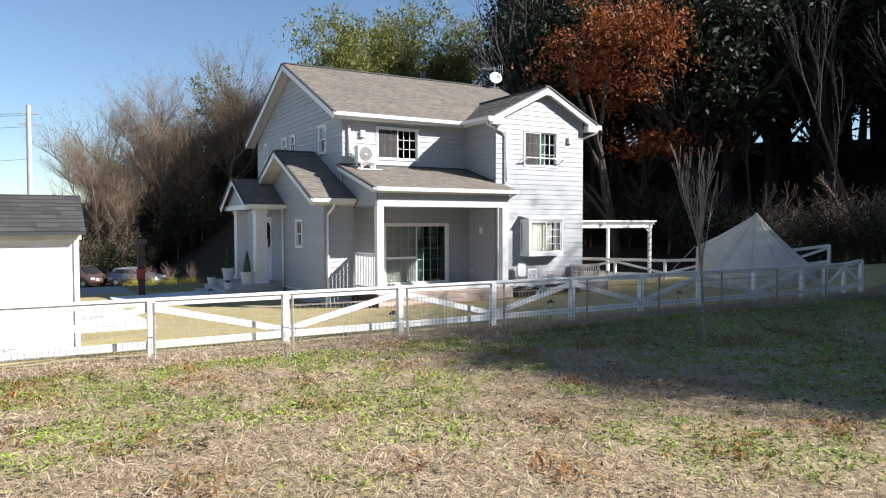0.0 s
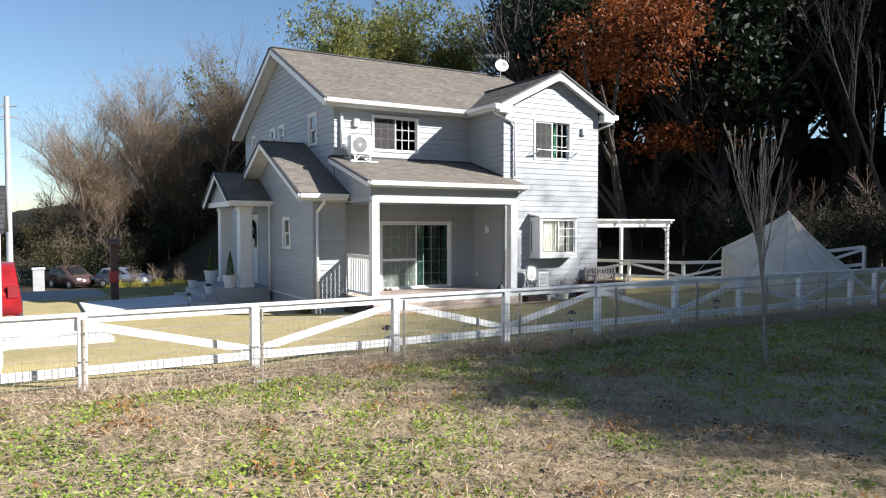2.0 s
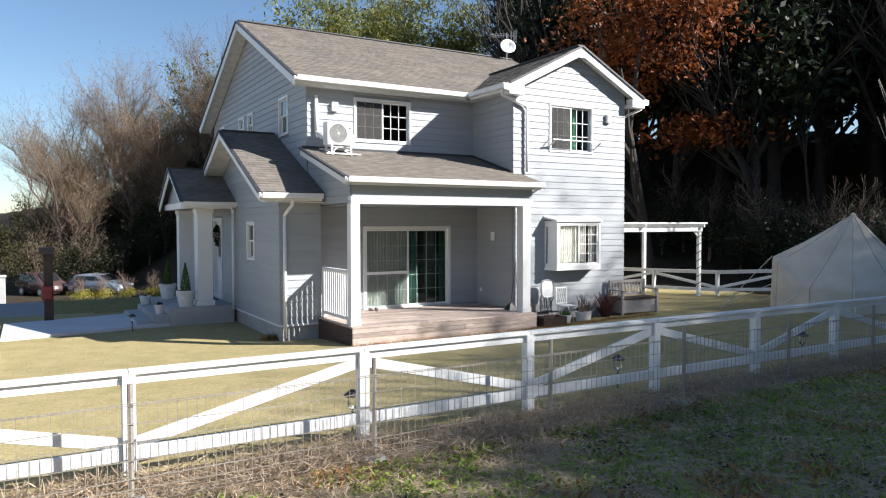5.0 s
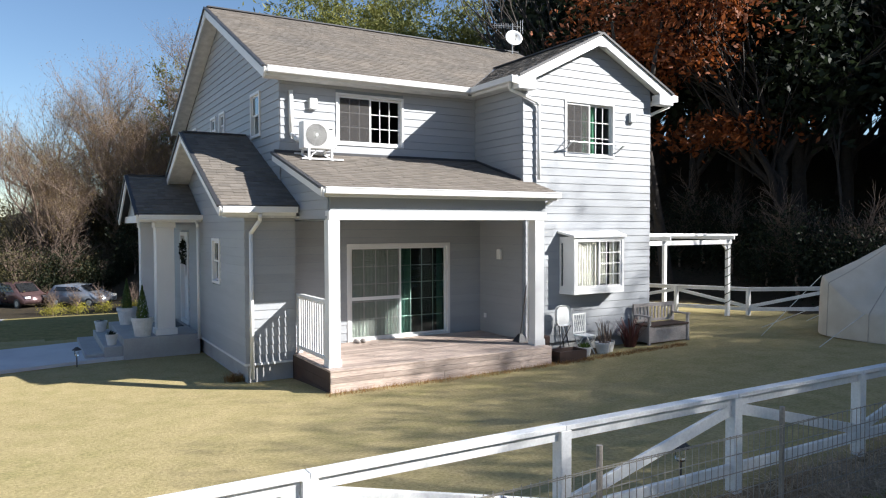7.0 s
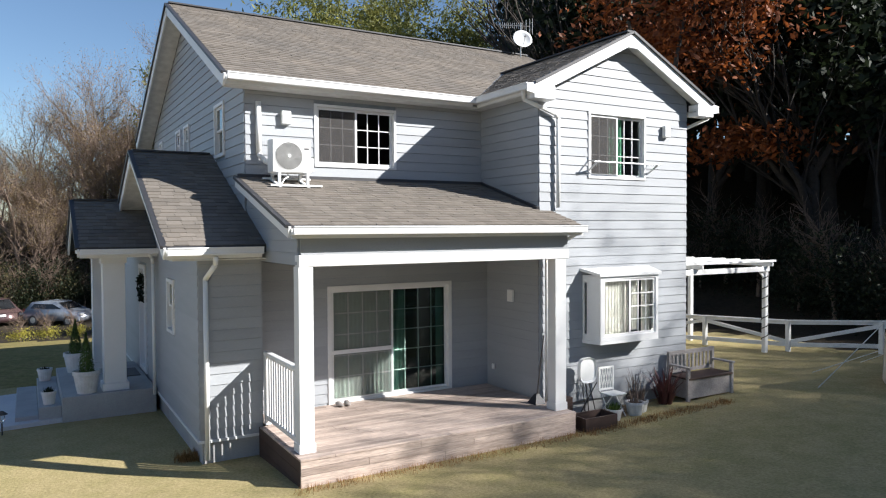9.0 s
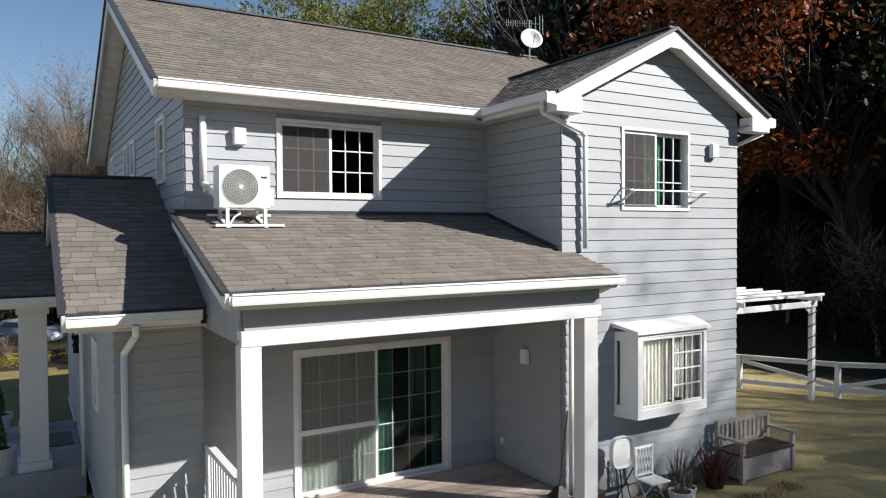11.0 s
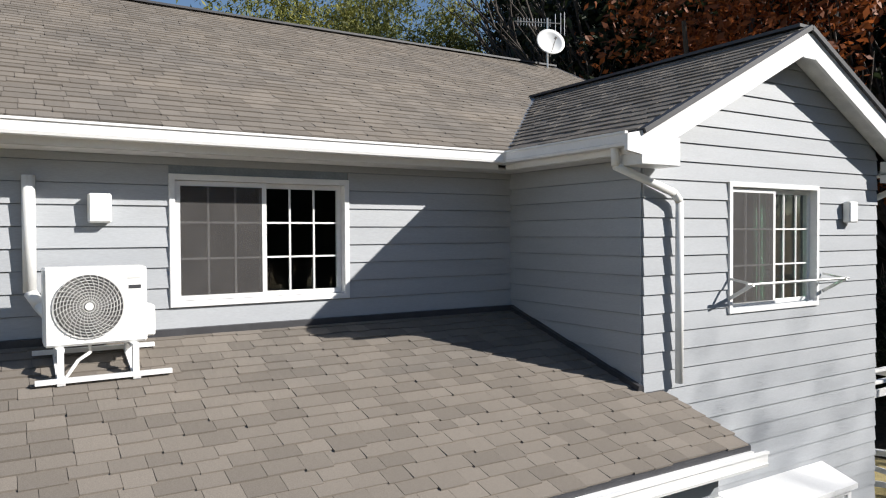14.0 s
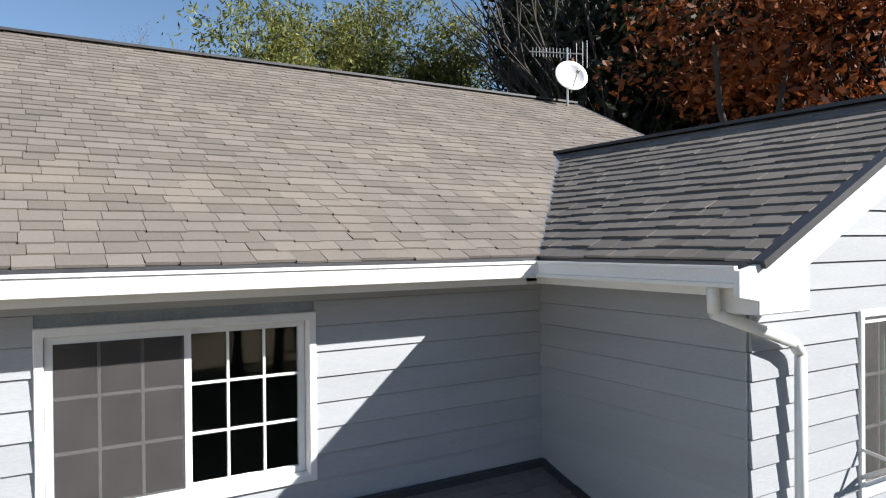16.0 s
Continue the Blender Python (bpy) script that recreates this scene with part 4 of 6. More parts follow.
def conifer(x, y, z, h, r, parent, seed):
    """A clipped cone of fine upright foliage."""
    rnd = random.Random(seed)
    verts, faces = [], []
    for i in range(1300):
        t = rnd.random() ** 1.3
        a = rnd.uniform(0, 2 * math.pi)
        rr = r * (1 - t) ** 0.85 * rnd.uniform(0.75, 1.05) * (0.75 + 0.25 * math.sin(t * 3.1))
        c = Vector((x + rr * math.cos(a), y + rr * math.sin(a), z + t * h))
        d = Vector((rnd.gauss(0, 0.4), rnd.gauss(0, 0.4), 1)).normalized() * 0.04
        s = Vector((-math.sin(a), math.cos(a), 0)) * 0.013
        k = len(verts)
        verts += [c - s, c + s, c + d]
        faces.append((k, k + 1, k + 2))
    hang(new("foliage", mesh_from("foliage", verts, faces, LEAF_GREEN)), parent)


for i, (x, y, z) in enumerate(((-1.36, 3.18, 0.46), (-1.42, 5.5, 0.46))):
    p = pot(x, y, z, 0.24, 0.42, "tapered white pot with a clipped conical conifer beside the steps")
    conifer(x, y, z + 0.36, 0.75, 0.17, p, i)
p = pot(-1.98, 3.3, 0.30, 0.13, 0.24, "small white pot with a low plant on the steps")
tuft("plant", -1.98, 3.3, 0.5, 60, 0.12, 0.08, LEAF_SHADED, p, 0.02, 3)
p = pot(-2.0, 5.7, 0.30, 0.15, 0.26, "small white pot with a low plant on the steps")
tuft("plant", -2.0, 5.7, 0.52, 40, 0.08, 0.1, LEAF_SHADED, p, 0.02, 4)


def garden_light(x, y, h=0.42):
    z = ground_z(x, y)
    g = thing("garden_light", (x, y, z), "small black solar garden light standing in the lawn", "garden light", "garden lights")
    part("stake", rod((x, y, z - 0.03), (x, y, z + h * 0.55), 0.012), RUSTY, g)
    part("lantern", lathe([(0.035, h * 0.55), (0.05, h * 0.6), (0.045, h * 0.85)], (x, y, z), 8), CLEAR, g)
    part("cap", lathe([(0.09, h * 0.85), (0.085, h * 0.88), (0.02, h)], (x, y, z), 10), RUSTY, g)


for x, y in ((-2.06, -9.3), (1.6, -9.25), (5.4, -9.3), (-2.7, 2.6), (9.0, -9.2)):
    garden_light(x, y)

# ---- things on the roof ----
AC = thing("air_conditioner", (1.4, -0.5, 4.22), "white outdoor air-conditioning unit standing on the porch roof", "air conditioner")
ax0, ax1, ay0, ay1, az0, az1 = 1.06, 1.70, -0.60, -0.34, 4.38, 4.91
bm = box(ax0, ax1, ay0, ay1, az0, az1)
part("body", bm, PLASTIC, AC, bevel=0.015)
part("valve_cover", box(ax1 - 0.01, ax1 + 0.06, ay0 + 0.04, ay1 - 0.04, az0 + 0.03, az0 + 0.25), PLASTIC, AC, bevel=0.012)
cx, cz, cr = ax0 + 0.27, (az0 + az1) / 2 + 0.0, 0.215
face = lambda u, d, v: Vector((u, ay0 - d, v))


def ring_curve(r, d, thick, bm, seg=40):
    pts = [face(cx + r * math.cos(2 * math.pi * i / seg), d, cz + r * math.sin(2 * math.pi * i / seg)) for i in range(seg)]
    for i in range(seg):
        rod(pts[i], pts[(i + 1) % seg], thick, thick, 4, bm, cap=False)


# flat disc on the body; its dark colour paints the shade behind the grille
bm = bmesh.new()
seg = 40
hub = bm.verts.new(face(cx, 0.003, cz))
disc = [bm.verts.new(face(cx + cr * math.cos(2 * math.pi * i / seg), 0.003, cz + cr * math.sin(2 * math.pi * i / seg))) for i in range(seg)]
for i in range(seg):
    bm.faces.new((hub, disc[i], disc[(i + 1) % seg]))
part("fan_opening", bm, material("fan_shadow", (0.16, 0.155, 0.15), 0.7), AC, "dark disc painted as the shade behind the fan grille")
bm = bmesh.new()
for i in range(10):
    ring_curve(cr * (0.18 + 0.82 * i / 9), 0.022 - 0.0012 * i, 0.0032, bm)
for i in range(30):
    a = 2 * math.pi * i / 30
    prev = None
    for k in range(6):
        r = cr * (0.15 + 0.85 * k / 5)
        q = face(cx + r * math.cos(a + 0.5 * k / 5), 0.020, cz + r * math.sin(a + 0.5 * k / 5))
        if prev is not None:
            rod(prev, q, 0.0025, 0.0025, 4, bm, cap=False)
        prev = q
part("fan_grille", bm, GRILLE, AC, "pale wire fan grille")
bm = bmesh.new()
rod(face(cx, 0.0, cz), face(cx, 0.03, cz), 0.03, 0.026, 16, bm)
part("fan_hub", bm, PLASTIC, AC)
part("label_plate", box(ax1 - 0.12, ax1 - 0.04, ay0 - 0.002, ay0 + 0.001, az1 - 0.155, az1 - 0.13), FLASH, AC, "small dark label")
part("name_bar", box(ax1 - 0.13, ax1 - 0.045, ay0 - 0.002, ay0 + 0.001, az1 - 0.085, az1 - 0.075), GRILLE, AC)
pr = lambda y: PZ0 + (PZ1 - PZ0) * (y + 2.68) / 2.65
for x in (ax0 + 0.09, ax1 - 0.09):
    bm = bmesh.new()
    beam((x, -0.66, pr(-0.66) + 0.02), (x, -0.66, az0 + 0.0), 0.04, 0.05, bm, up=(0, 1, 0))
    beam((x, -0.30, pr(-0.30) + 0.02), (x, -0.30, az0 + 0.0), 0.04, 0.05, bm, up=(0, 1, 0))
    beam((x, -0.72, pr(-0.72) + 0.03), (x, -0.22, pr(-0.22) + 0.03), 0.05, 0.02, bm)
    beam((x, -0.68, az0 - 0.012), (x, -0.28, az0 - 0.012), 0.05, 0.022, bm)
    part("stand_leg", bm, WHITE, AC)
part("stand_bar", beam((ax0 - 0.06, -0.70, pr(-0.70) + 0.045), (ax1 + 0.14, -0.70, pr(-0.70) + 0.045), 0.04, 0.03), WHITE, AC)
part("stand_bar", beam((ax0 - 0.06, -0.26, pr(-0.26) + 0.045), (ax1 + 0.10, -0.26, pr(-0.26) + 0.045), 0.04, 0.03), WHITE, AC)
part("drain_hose", pipe([(1.34, -0.5, az0), (1.34, -0.52, az0 - 0.06), (1.26, -0.58, az0 - 0.1), (1.18, -0.64, pr(-0.64) + 0.03)], 0.012), PLASTIC, AC, smooth=True)

mx, my = 9.62, 4.42
roof_z = main_z(my)
AN = thing("antenna", (mx, my, roof_z), "white satellite dish and yagi aerial on a roof mast", "antenna")
part("mast", rod((mx, my, roof_z - 0.05), (mx, my, roof_z + 0.95), 0.018), STEEL, AN)
bm = bmesh.new()
rings = []
axis_dir = Vector((-0.32, -0.88, 0.36)).normalized()
su = axis_dir.orthogonal().normalized()
sv = axis_dir.cross(su)
base = Vector((mx, my, roof_z + 0.40)) + axis_dir * 0.10
for off in (0.0, -0.012):
    rr = []
    for k in range(6):
        r = 0.27 * k / 5
        rr.append([bm.verts.new(base + axis_dir * (0.09 * (k / 5) ** 2 + off) + (su * math.cos(2 * math.pi * i / 28) + sv * math.sin(2 * math.pi * i / 28)) * r) for i in range(28)] if k else [bm.verts.new(base + axis_dir * off)])
    for i in range(28):
        j = (i + 1) % 28
        bm.faces.new((rr[0][0], rr[1][i], rr[1][j]))
        for k in range(1, 5):
            bm.faces.new((rr[k][i], rr[k + 1][i], rr[k + 1][j], rr[k][j]))
    rings.append(rr[-1])
for i in range(28):
    j = (i + 1) % 28
    bm.faces.new((rings[0][i], rings[0][j], rings[1][j], rings[1][i]))
part("dish", bm, PLASTIC, AN, "white satellite dish", smooth=True)
feed = base + axis_dir * 0.36 - Vector((0, 0, 0.10))
part("feed_arm", rod(base - Vector((0, 0, 0.26)) + axis_dir * 0.06, feed, 0.009), STEEL, AN)
part("feed_horn", rod(feed - axis_dir * 0.02, feed + axis_dir * 0.05, 0.03, 0.022, 10), STEEL, AN)
bdir = Vector((-0.80, 0.52, 0.06)).normalized()
top = Vector((mx, my, roof_z + 0.86))
bm = rod(top - bdir * 0.25, top + bdir * 0.62, 0.010)
part("boom", bm, STEEL, AN)
for i in range(12):
    p = top + bdir * (-0.05 + 0.055 * i)
    part("element", rod(p - Vector((0, 0, 0.075)), p + Vector((0, 0, 0.075)), 0.005, seg=6), STEEL, AN)
for k, (o, hh) in enumerate(((-0.25, 0.20), (-0.15, 0.17), (-0.32, 0.22))):
    p = top + bdir * o
    part("reflector", rod(p - Vector((0, 0, hh)), p + Vector((0, 0, hh)), 0.007, seg=6), STEEL, AN)


# ---- fences ----


def white_fence(name, posts, height, label, start_low=True, low=0.19):
    """Posts along a line with a cap rail, a bottom rail and alternate braces."""
    f = thing(name, (*posts[0], ground_z(*posts[0])), label, "fence")
    zt = [ground_z(*p) + height for p in posts]
    for (x, y), z in zip(posts, zt):
        bm = box(x - 0.052, x + 0.052, y - 0.052, y + 0.052, ground_z(x, y) - 0.1, z - 0.02)
        part("post", bm, WHITEWOOD, f, bevel=0.005)
    for i in range(len(posts) - 1):
        (xa, ya), (xb, yb) = posts[i], posts[i + 1]
        ga, gb = zt[i] - height, zt[i + 1] - height
        d = Vector((xb - xa, yb - ya, 0)).normalized()
        s = Vector((d.y, -d.x, 0))
        e = d * 0.052
        A, B = Vector((xa, ya, zt[i])), Vector((xb, yb, zt[i + 1]))
        part("top_rail", beam(A + Vector((0, 0, 0.0)) - e * 0 + d * 0.002, B - d * 0.002, 0.10, 0.04), WHITEWOOD, f, bevel=0.004)
        part("under_rail", beam(A - Vector((0, 0, 0.06)) + e, B - Vector((0, 0, 0.06)) - e, 0.035, 0.075), WHITEWOOD, f)
        part("bottom_rail", beam(Vector((xa, ya, ga + low)) + e, Vector((xb, yb, gb + low)) - e, 0.04, 0.11), WHITEWOOD, f, bevel=0.004)
        up = (i % 2 == 0) == start_low
        h0, h1 = (low + 0.08, height - 0.13) if up else (height - 0.13, low + 0.08)
        part("brace", beam(Vector((xa, ya, ga + h0)) + e, Vector((xb, yb, gb + h1)) - e, 0.034, 0.10), WHITEWOOD, f, bevel=0.004)
    return f


FY = -9.6
FX = [-14.2, -12.2, -10.2, -8.2, -6.2, -4.16, -2.08, -0.09, 1.88, 3.84, 5.72, 7.73, 9.67, 10.69, 11.59, 12.4]
white_fence("white_fence", [(x, FY) for x in FX], 0.86, "white painted timber fence with diagonal braces round the lawn", start_low=False)
white_fence("back_fence", [(11.6, 7.0), (12.5, 5.6), (13.4, 4.0), (14.4, 2.1), (15.4, 0.2), (16.4, -1.7), (17.3, -3.5), (18.2, -5.2)], 0.83, "white painted timber fence behind the tent", start_low=True)

MF = thing("wire_fence", (-4.2, -10.05, 0.4), "low welded wire-mesh fence with thin steel posts", "fence")
MY = -10.08
for i in range(-3, 8):
    x = -4.20 + 2.02 * i
    z = ground_z(x, MY)
    part("post", rod((x, MY, z - 0.15), (x, MY, z + 0.86), 0.022, seg=8), MESHPOST, MF)
    part("footing", box(x - 0.10, x + 0.10, MY - 0.10, MY + 0.10, z - 0.2, z - 0.035), CONCRETE, MF, bevel=0.01)
bm = bmesh.new()
x = -10.2
rnd = random.Random(3)
while x < 10.0:
    z = ground_z(x, MY)
    beam((x, MY - 0.025, z - 0.05), (x + rnd.uniform(-0.006, 0.006), MY - 0.025, z + 0.72), 0.0045, 0.0045, bm, up=(0, 1, 0))
    x += 0.072
hs = (-0.04, -0.02, 0.01, 0.06, 0.14, 0.28, 0.42, 0.56, 0.70, 0.715)
for h in hs:
    for i in range(-3, 7):
        xa = -4.20 + 2.02 * i
        sag = rnd.uniform(-0.015, 0.015)
        beam((xa, MY - 0.03, ground_z(xa, MY) + h), (xa + 1.01, MY - 0.03, ground_z(xa, MY) + h + sag), 0.006, 0.006, bm)
        beam((xa + 1.01, MY - 0.03, ground_z(xa, MY) + h + sag), (xa + 2.02, MY - 0.03, ground_z(xa, MY) + h), 0.006, 0.006, bm)
ob = part("wire_mesh", bm, WIRE, MF, "thin rusty wire mesh")
tagged(ob, kind="stuff")

# ---- bench and garden things before the gable ----
BE = thing("garden_bench", (9.15, -2.1, 0.1), "grey weathered timber bench with a slatted back and a box seat", "bench")
bx0, bx1, by0, by1 = 8.42, 9.72, -2.42, -1.92
bz = ground_z(9, -2.2)
part("seat_box", box(bx0 + 0.05, bx1 - 0.05, by0 + 0.03, by1 - 0.04, bz + 0.04, bz + 0.40), GREYWOOD, BE, bevel=0.006)
part("seat", box(bx0 + 0.02, bx1 - 0.02, by0 - 0.01, by1 - 0.04, bz + 0.405, bz + 0.44), DARKWOOD, BE, bevel=0.006)
for x in (bx0, bx1 - 0.06):
    part("front_leg", box(x, x + 0.06, by0, by0 + 0.06, bz - 0.02, bz + 0.62), GREYWOOD, BE)
    part("back_leg", box(x, x + 0.06, by1 - 0.04, by1 + 0.02, bz - 0.02, bz + 0.88), GREYWOOD, BE)
    part("armrest", box(x - 0.015, x + 0.075, by0 - 0.03, by1 - 0.02, bz + 0.622, bz + 0.655), GREYWOOD, BE, bevel=0.006)
part("back_rail", box(bx0 + 0.06, bx1 - 0.06, by1 - 0.03, by1 + 0.01, bz + 0.80, bz + 0.88), GREYWOOD, BE)
part("back_rail", box(bx0 + 0.06, bx1 - 0.06, by1 - 0.03, by1 + 0.01, bz + 0.46, bz + 0.52), GREYWOOD, BE)
for i in range(10):
    x = bx0 + 0.12 + i * (bx1 - bx0 - 0.3) / 9
    part("back_slat", box(x, x + 0.055, by1 - 0.02, by1 + 0.0, bz + 0.52, bz + 0.80), GREYWOOD, BE)

gzb = ground_z(6.6, -2.1)
ST = thing("wash_stand", (6.2, -2.05, gzb), "white enamel basin standing upright on a thin dark stand", "wash stand")
bm = bmesh.new()
outline = []
for i in range(32):
    a = 2 * math.pi * i / 32
    ca, sa = math.cos(a), math.sin(a)
    outline.append((0.19 * math.copysign(abs(ca) ** 0.6, ca), 0.22 * math.copysign(abs(sa) ** 0.6, sa)))
fr = [bm.verts.new((6.21 + u, -2.13, gzb + 0.84 + v)) for u, v in outline]
mid_ = [bm.verts.new((6.21 + u * 0.86, -2.10, gzb + 0.84 + v * 0.86)) for u, v in outline]
bk_ = [bm.verts.new((6.21 + u, -2.05, gzb + 0.84 + v)) for u, v in outline]
bm.faces.new(mid_)
bm.faces.new(bk_[::-1])
for i in range(32):
    j = (i + 1) % 32
    bm.faces.new((fr[i], fr[j], mid_[j], mid_[i]))
    bm.faces.new((bk_[i], bk_[j], fr[j], fr[i]))
part("basin", bm, PLASTIC, ST)
for a, b in (((6.08, -2.0), (6.34, -2.2)), ((6.34, -2.0), (6.08, -2.2)), ((6.08, -2.2), (6.14, -2.05)), ((6.34, -2.2), (6.28, -2.05))):
    part("leg", rod((*a, gzb), (*b, gzb + 0.64), 0.010, seg=6), RUSTY, ST)
CH = thing("garden_chair", (6.65, -2.15, gzb), "white metal folding garden chair with a lattice back", "chair")
part("seat", box(6.48, 6.84, -2.42, -2.12, gzb + 0.40, gzb + 0.425), PLASTIC, CH, bevel=0.006)
part("back_frame", ring(front(-2.08), 6.48, 6.84, gzb + 0.44, gzb + 0.86, 0.03, -0.01, 0.015), PLASTIC, CH)
for i in range(5):
    for s in (0, 1):
        u0 = 6.51 + 0.06 * i
        a, b = (u0, u0 + 0.08) if s else (u0 + 0.08, u0)
        part("lattice_bar", beam((a, -2.085, gzb + 0.47), (b + (0.0), -2.085, gzb + 0.83), 0.010, 0.012, up=(0, 1, 0)), PLASTIC, CH)
for x in (6.50, 6.82):
    part("leg", rod((x, -2.42, gzb), (x, -2.08, gzb + 0.46), 0.011, seg=6), PLASTIC, CH)
    part("leg", rod((x, -2.08, gzb), (x, -2.42, gzb + 0.42), 0.011, seg=6), PLASTIC, CH)
p = pot(6.45, -2.5, gzb, 0.15, 0.22, "white pot with a low green plant beside the deck")
tuft("plant", 6.45, -2.5, gzb + 0.18, 90, 0.14, 0.13, LEAF_GREEN, p, 0.025, 7)
p = pot(7.0, -2.45, gzb, 0.17, 0.26, "white pot with dry stems beside the wall")
tuft("plant", 7.0, -2.45, gzb + 0.2, 50, 0.3, 0.12, TWIG, p, 0.012, 8)
p = pot(7.25, -2.35, gzb, 0.14, 0.24, "white pot with dry stems beside the wall")
tuft("plant", 7.25, -2.35, gzb + 0.2, 40, 0.35, 0.1, TWIG, p, 0.012, 9)
p = pot(7.35, -2.1, gzb, 0.16, 0.30, "dark grey pot against the wall", RUSTY)
tuft("plant", 7.35, -2.1, gzb + 0.25, 40, 0.5, 0.12, TWIG, p, 0.012, 10)
co = tuft("red_cordyline", 8.05, -2.2, gzb, 90, 0.75, 0.12, material("dark_red_leaf", (0.14, 0.05, 0.045), 0.5, random=0.3, island=True, trans=0.2), None, 0.035, 11, 0.9)
tagged(co, "dark red sword-leaved plant in the bed by the wall", "plant")
tagged(part("planter_box", ring(lambda u, d, v: Vector((u, v, gzb + 0.02 + d)), 5.5, 6.2, -2.85, -2.45, 0.03, 0.0, 0.22), DARKWOOD, bevel=0.004), "dark wooden planter box beside the deck", "planter")
tagged(part("wooden_stool", box(5.45, 5.62, -2.4, -2.2, gzb, gzb + 0.5), DARKWOOD, bevel=0.01), "brown wooden block standing beside the porch post", "block")
bm = bmesh.new()
box(5.45, 8.5, -2.75, -1.85, -0.1, gzb + 0.02, bm)
tagged(part("gravel_bed", bm, DRYEARTH), "pale earth bed along the gable wall", "bed", kind="structure")

# ---- pergola ----
PG = thing("pergola", (12.0, 1.6, 0.1), "white timber pergola beside the house", "pergola")
for x, y in ((14.73, 0.43), (14.73, 2.9), (9.4, 2.9)):
    part("post", box(x - 0.055, x + 0.055, y - 0.055, y + 0.055, ground_z(x, y) - 0.1, 2.45), WHITEWOOD, PG)
for x in (9.35, 12.0, 14.73):
    part("cross_beam", box(x - 0.03, x + 0.03, 0.2, 3.2, 2.45, 2.555), WHITEWOOD, PG, bevel=0.005)
part("front_beam", box(9.1, 14.8, 0.34, 0.39, 2.31, 2.44), WHITEWOOD, PG, bevel=0.005)
for i in range(6):
    y = 0.32 + 0.53 * i
    part("rafter", box(9.1, 14.98 + 0.06 * math.sin(i * 2.1), y - 0.045, y + 0.045, 2.56, 2.615), WHITEWOOD, PG, bevel=0.004)
for s in (-1,):
    part("brace", beam((14.68, 0.43, 2.15), (14.35, 0.43, 2.44), 0.04, 0.06), WHITEWOOD, PG)
bm = bmesh.new()
prev = None
for i in range(90):
    a = i * 0.5
    q = Vector((14.73 + 0.085 * math.cos(a), 0.43 + 0.085 * math.sin(a), 0.4 + i * 0.021))
    if prev is not None:
        rod(prev, q, 0.014, 0.014, 5, bm, cap=False)
    prev = q
tagged(part("garland", bm, RUSTY), "dark garland wound round the pergola post", "garland")
tagged(part("gate_post", box(9.35, 9.47, -1.0, -0.88, 0.1, 1.35), WHITEWOOD, bevel=0.006), "white timber post beside the house corner", "post")

# ---- tent ----
TE = thing("bell_tent", (13.8, -5.27, 0.35), "cream canvas bell tent pitched on the lawn", "tent")
tx, ty, tb, ta = 13.8, -5.27, ground_z(13.0, -5.2) - 0.02, 2.80
da = math.atan2(1.19, -1.54)
verts, faces = [], []
SEG, LV = 72, 9
for i in range(SEG):
    a = 2 * math.pi * i / SEG
    dl = abs((a - da + math.pi) % (2 * math.pi) - math.pi)
    k = max(0.0, 1 - dl / radians(32))
    scal = 0.03 * abs(math.sin(a * 6))
    er, ez = 1.82 + 0.16 * k - scal, tb + 0.62 + 0.78 * k
    br_ = er + 0.05
    c, s = math.cos(a), math.sin(a)
    for j in range(LV):
        t = j / (LV - 1)
        r = 0.03 + (er - 0.03) * t
        z = ta + (ez - ta) * t - 0.10 * math.sin(math.pi * t) * (1 - 0.5 * k) + 0.008 * noise.noise((a * 5, t * 7, 0))
        verts.append((tx + r * c, ty + r * s, z))
    verts.append((tx + (er + 0.02) * c, ty + (er + 0.02) * s, ez - 0.05))
    verts.append((tx + br_ * c, ty + br_ * s, tb))
R = LV + 2
for i in range(SEG):
    j = (i + 1) % SEG
    for q in range(R - 1):
        faces.append((i * R + q, i * R + q + 1, j * R + q + 1, j * R + q))
hang(new("canvas", mesh_from("canvas", verts, faces, CANVAS, True)), TE, "cream canvas")
SEAM = material("canvas_seam", (0.50, 0.45, 0.38), 0.9, vary=0.06)
for i in range(0, SEG, 6):
    part("seam", pipe([Vector(verts[i * R + q]) for q in range(R)], 0.013, seg=5), SEAM, TE, "stitched canvas seam")
part("pole_cap", lathe([(0.06, 0), (0.05, 0.05), (0.01, 0.07)], (tx, ty, ta - 0.02), 12), CANVAS, TE)
for k, a in enumerate((da, da + 0.6, da - 0.6, da + 1.2, da - 1.2, da + 2.0, da - 2.0, da + 2.8)):
    r0, r1 = 2.0 if k == 0 else 1.82, 3.3
    z0 = tb + (1.35 if k == 0 else 0.6)
    A = Vector((tx + r0 * math.cos(a), ty + r0 * math.sin(a), z0))
    B = Vector((tx + r1 * math.cos(a), ty + r1 * math.sin(a), ground_z(tx + r1 * math.cos(a), ty + r1 * math.sin(a)) + 0.02))
    part("guy_rope", rod(A, B, 0.009, seg=5), TERRACOTTA_WHITE, TE)

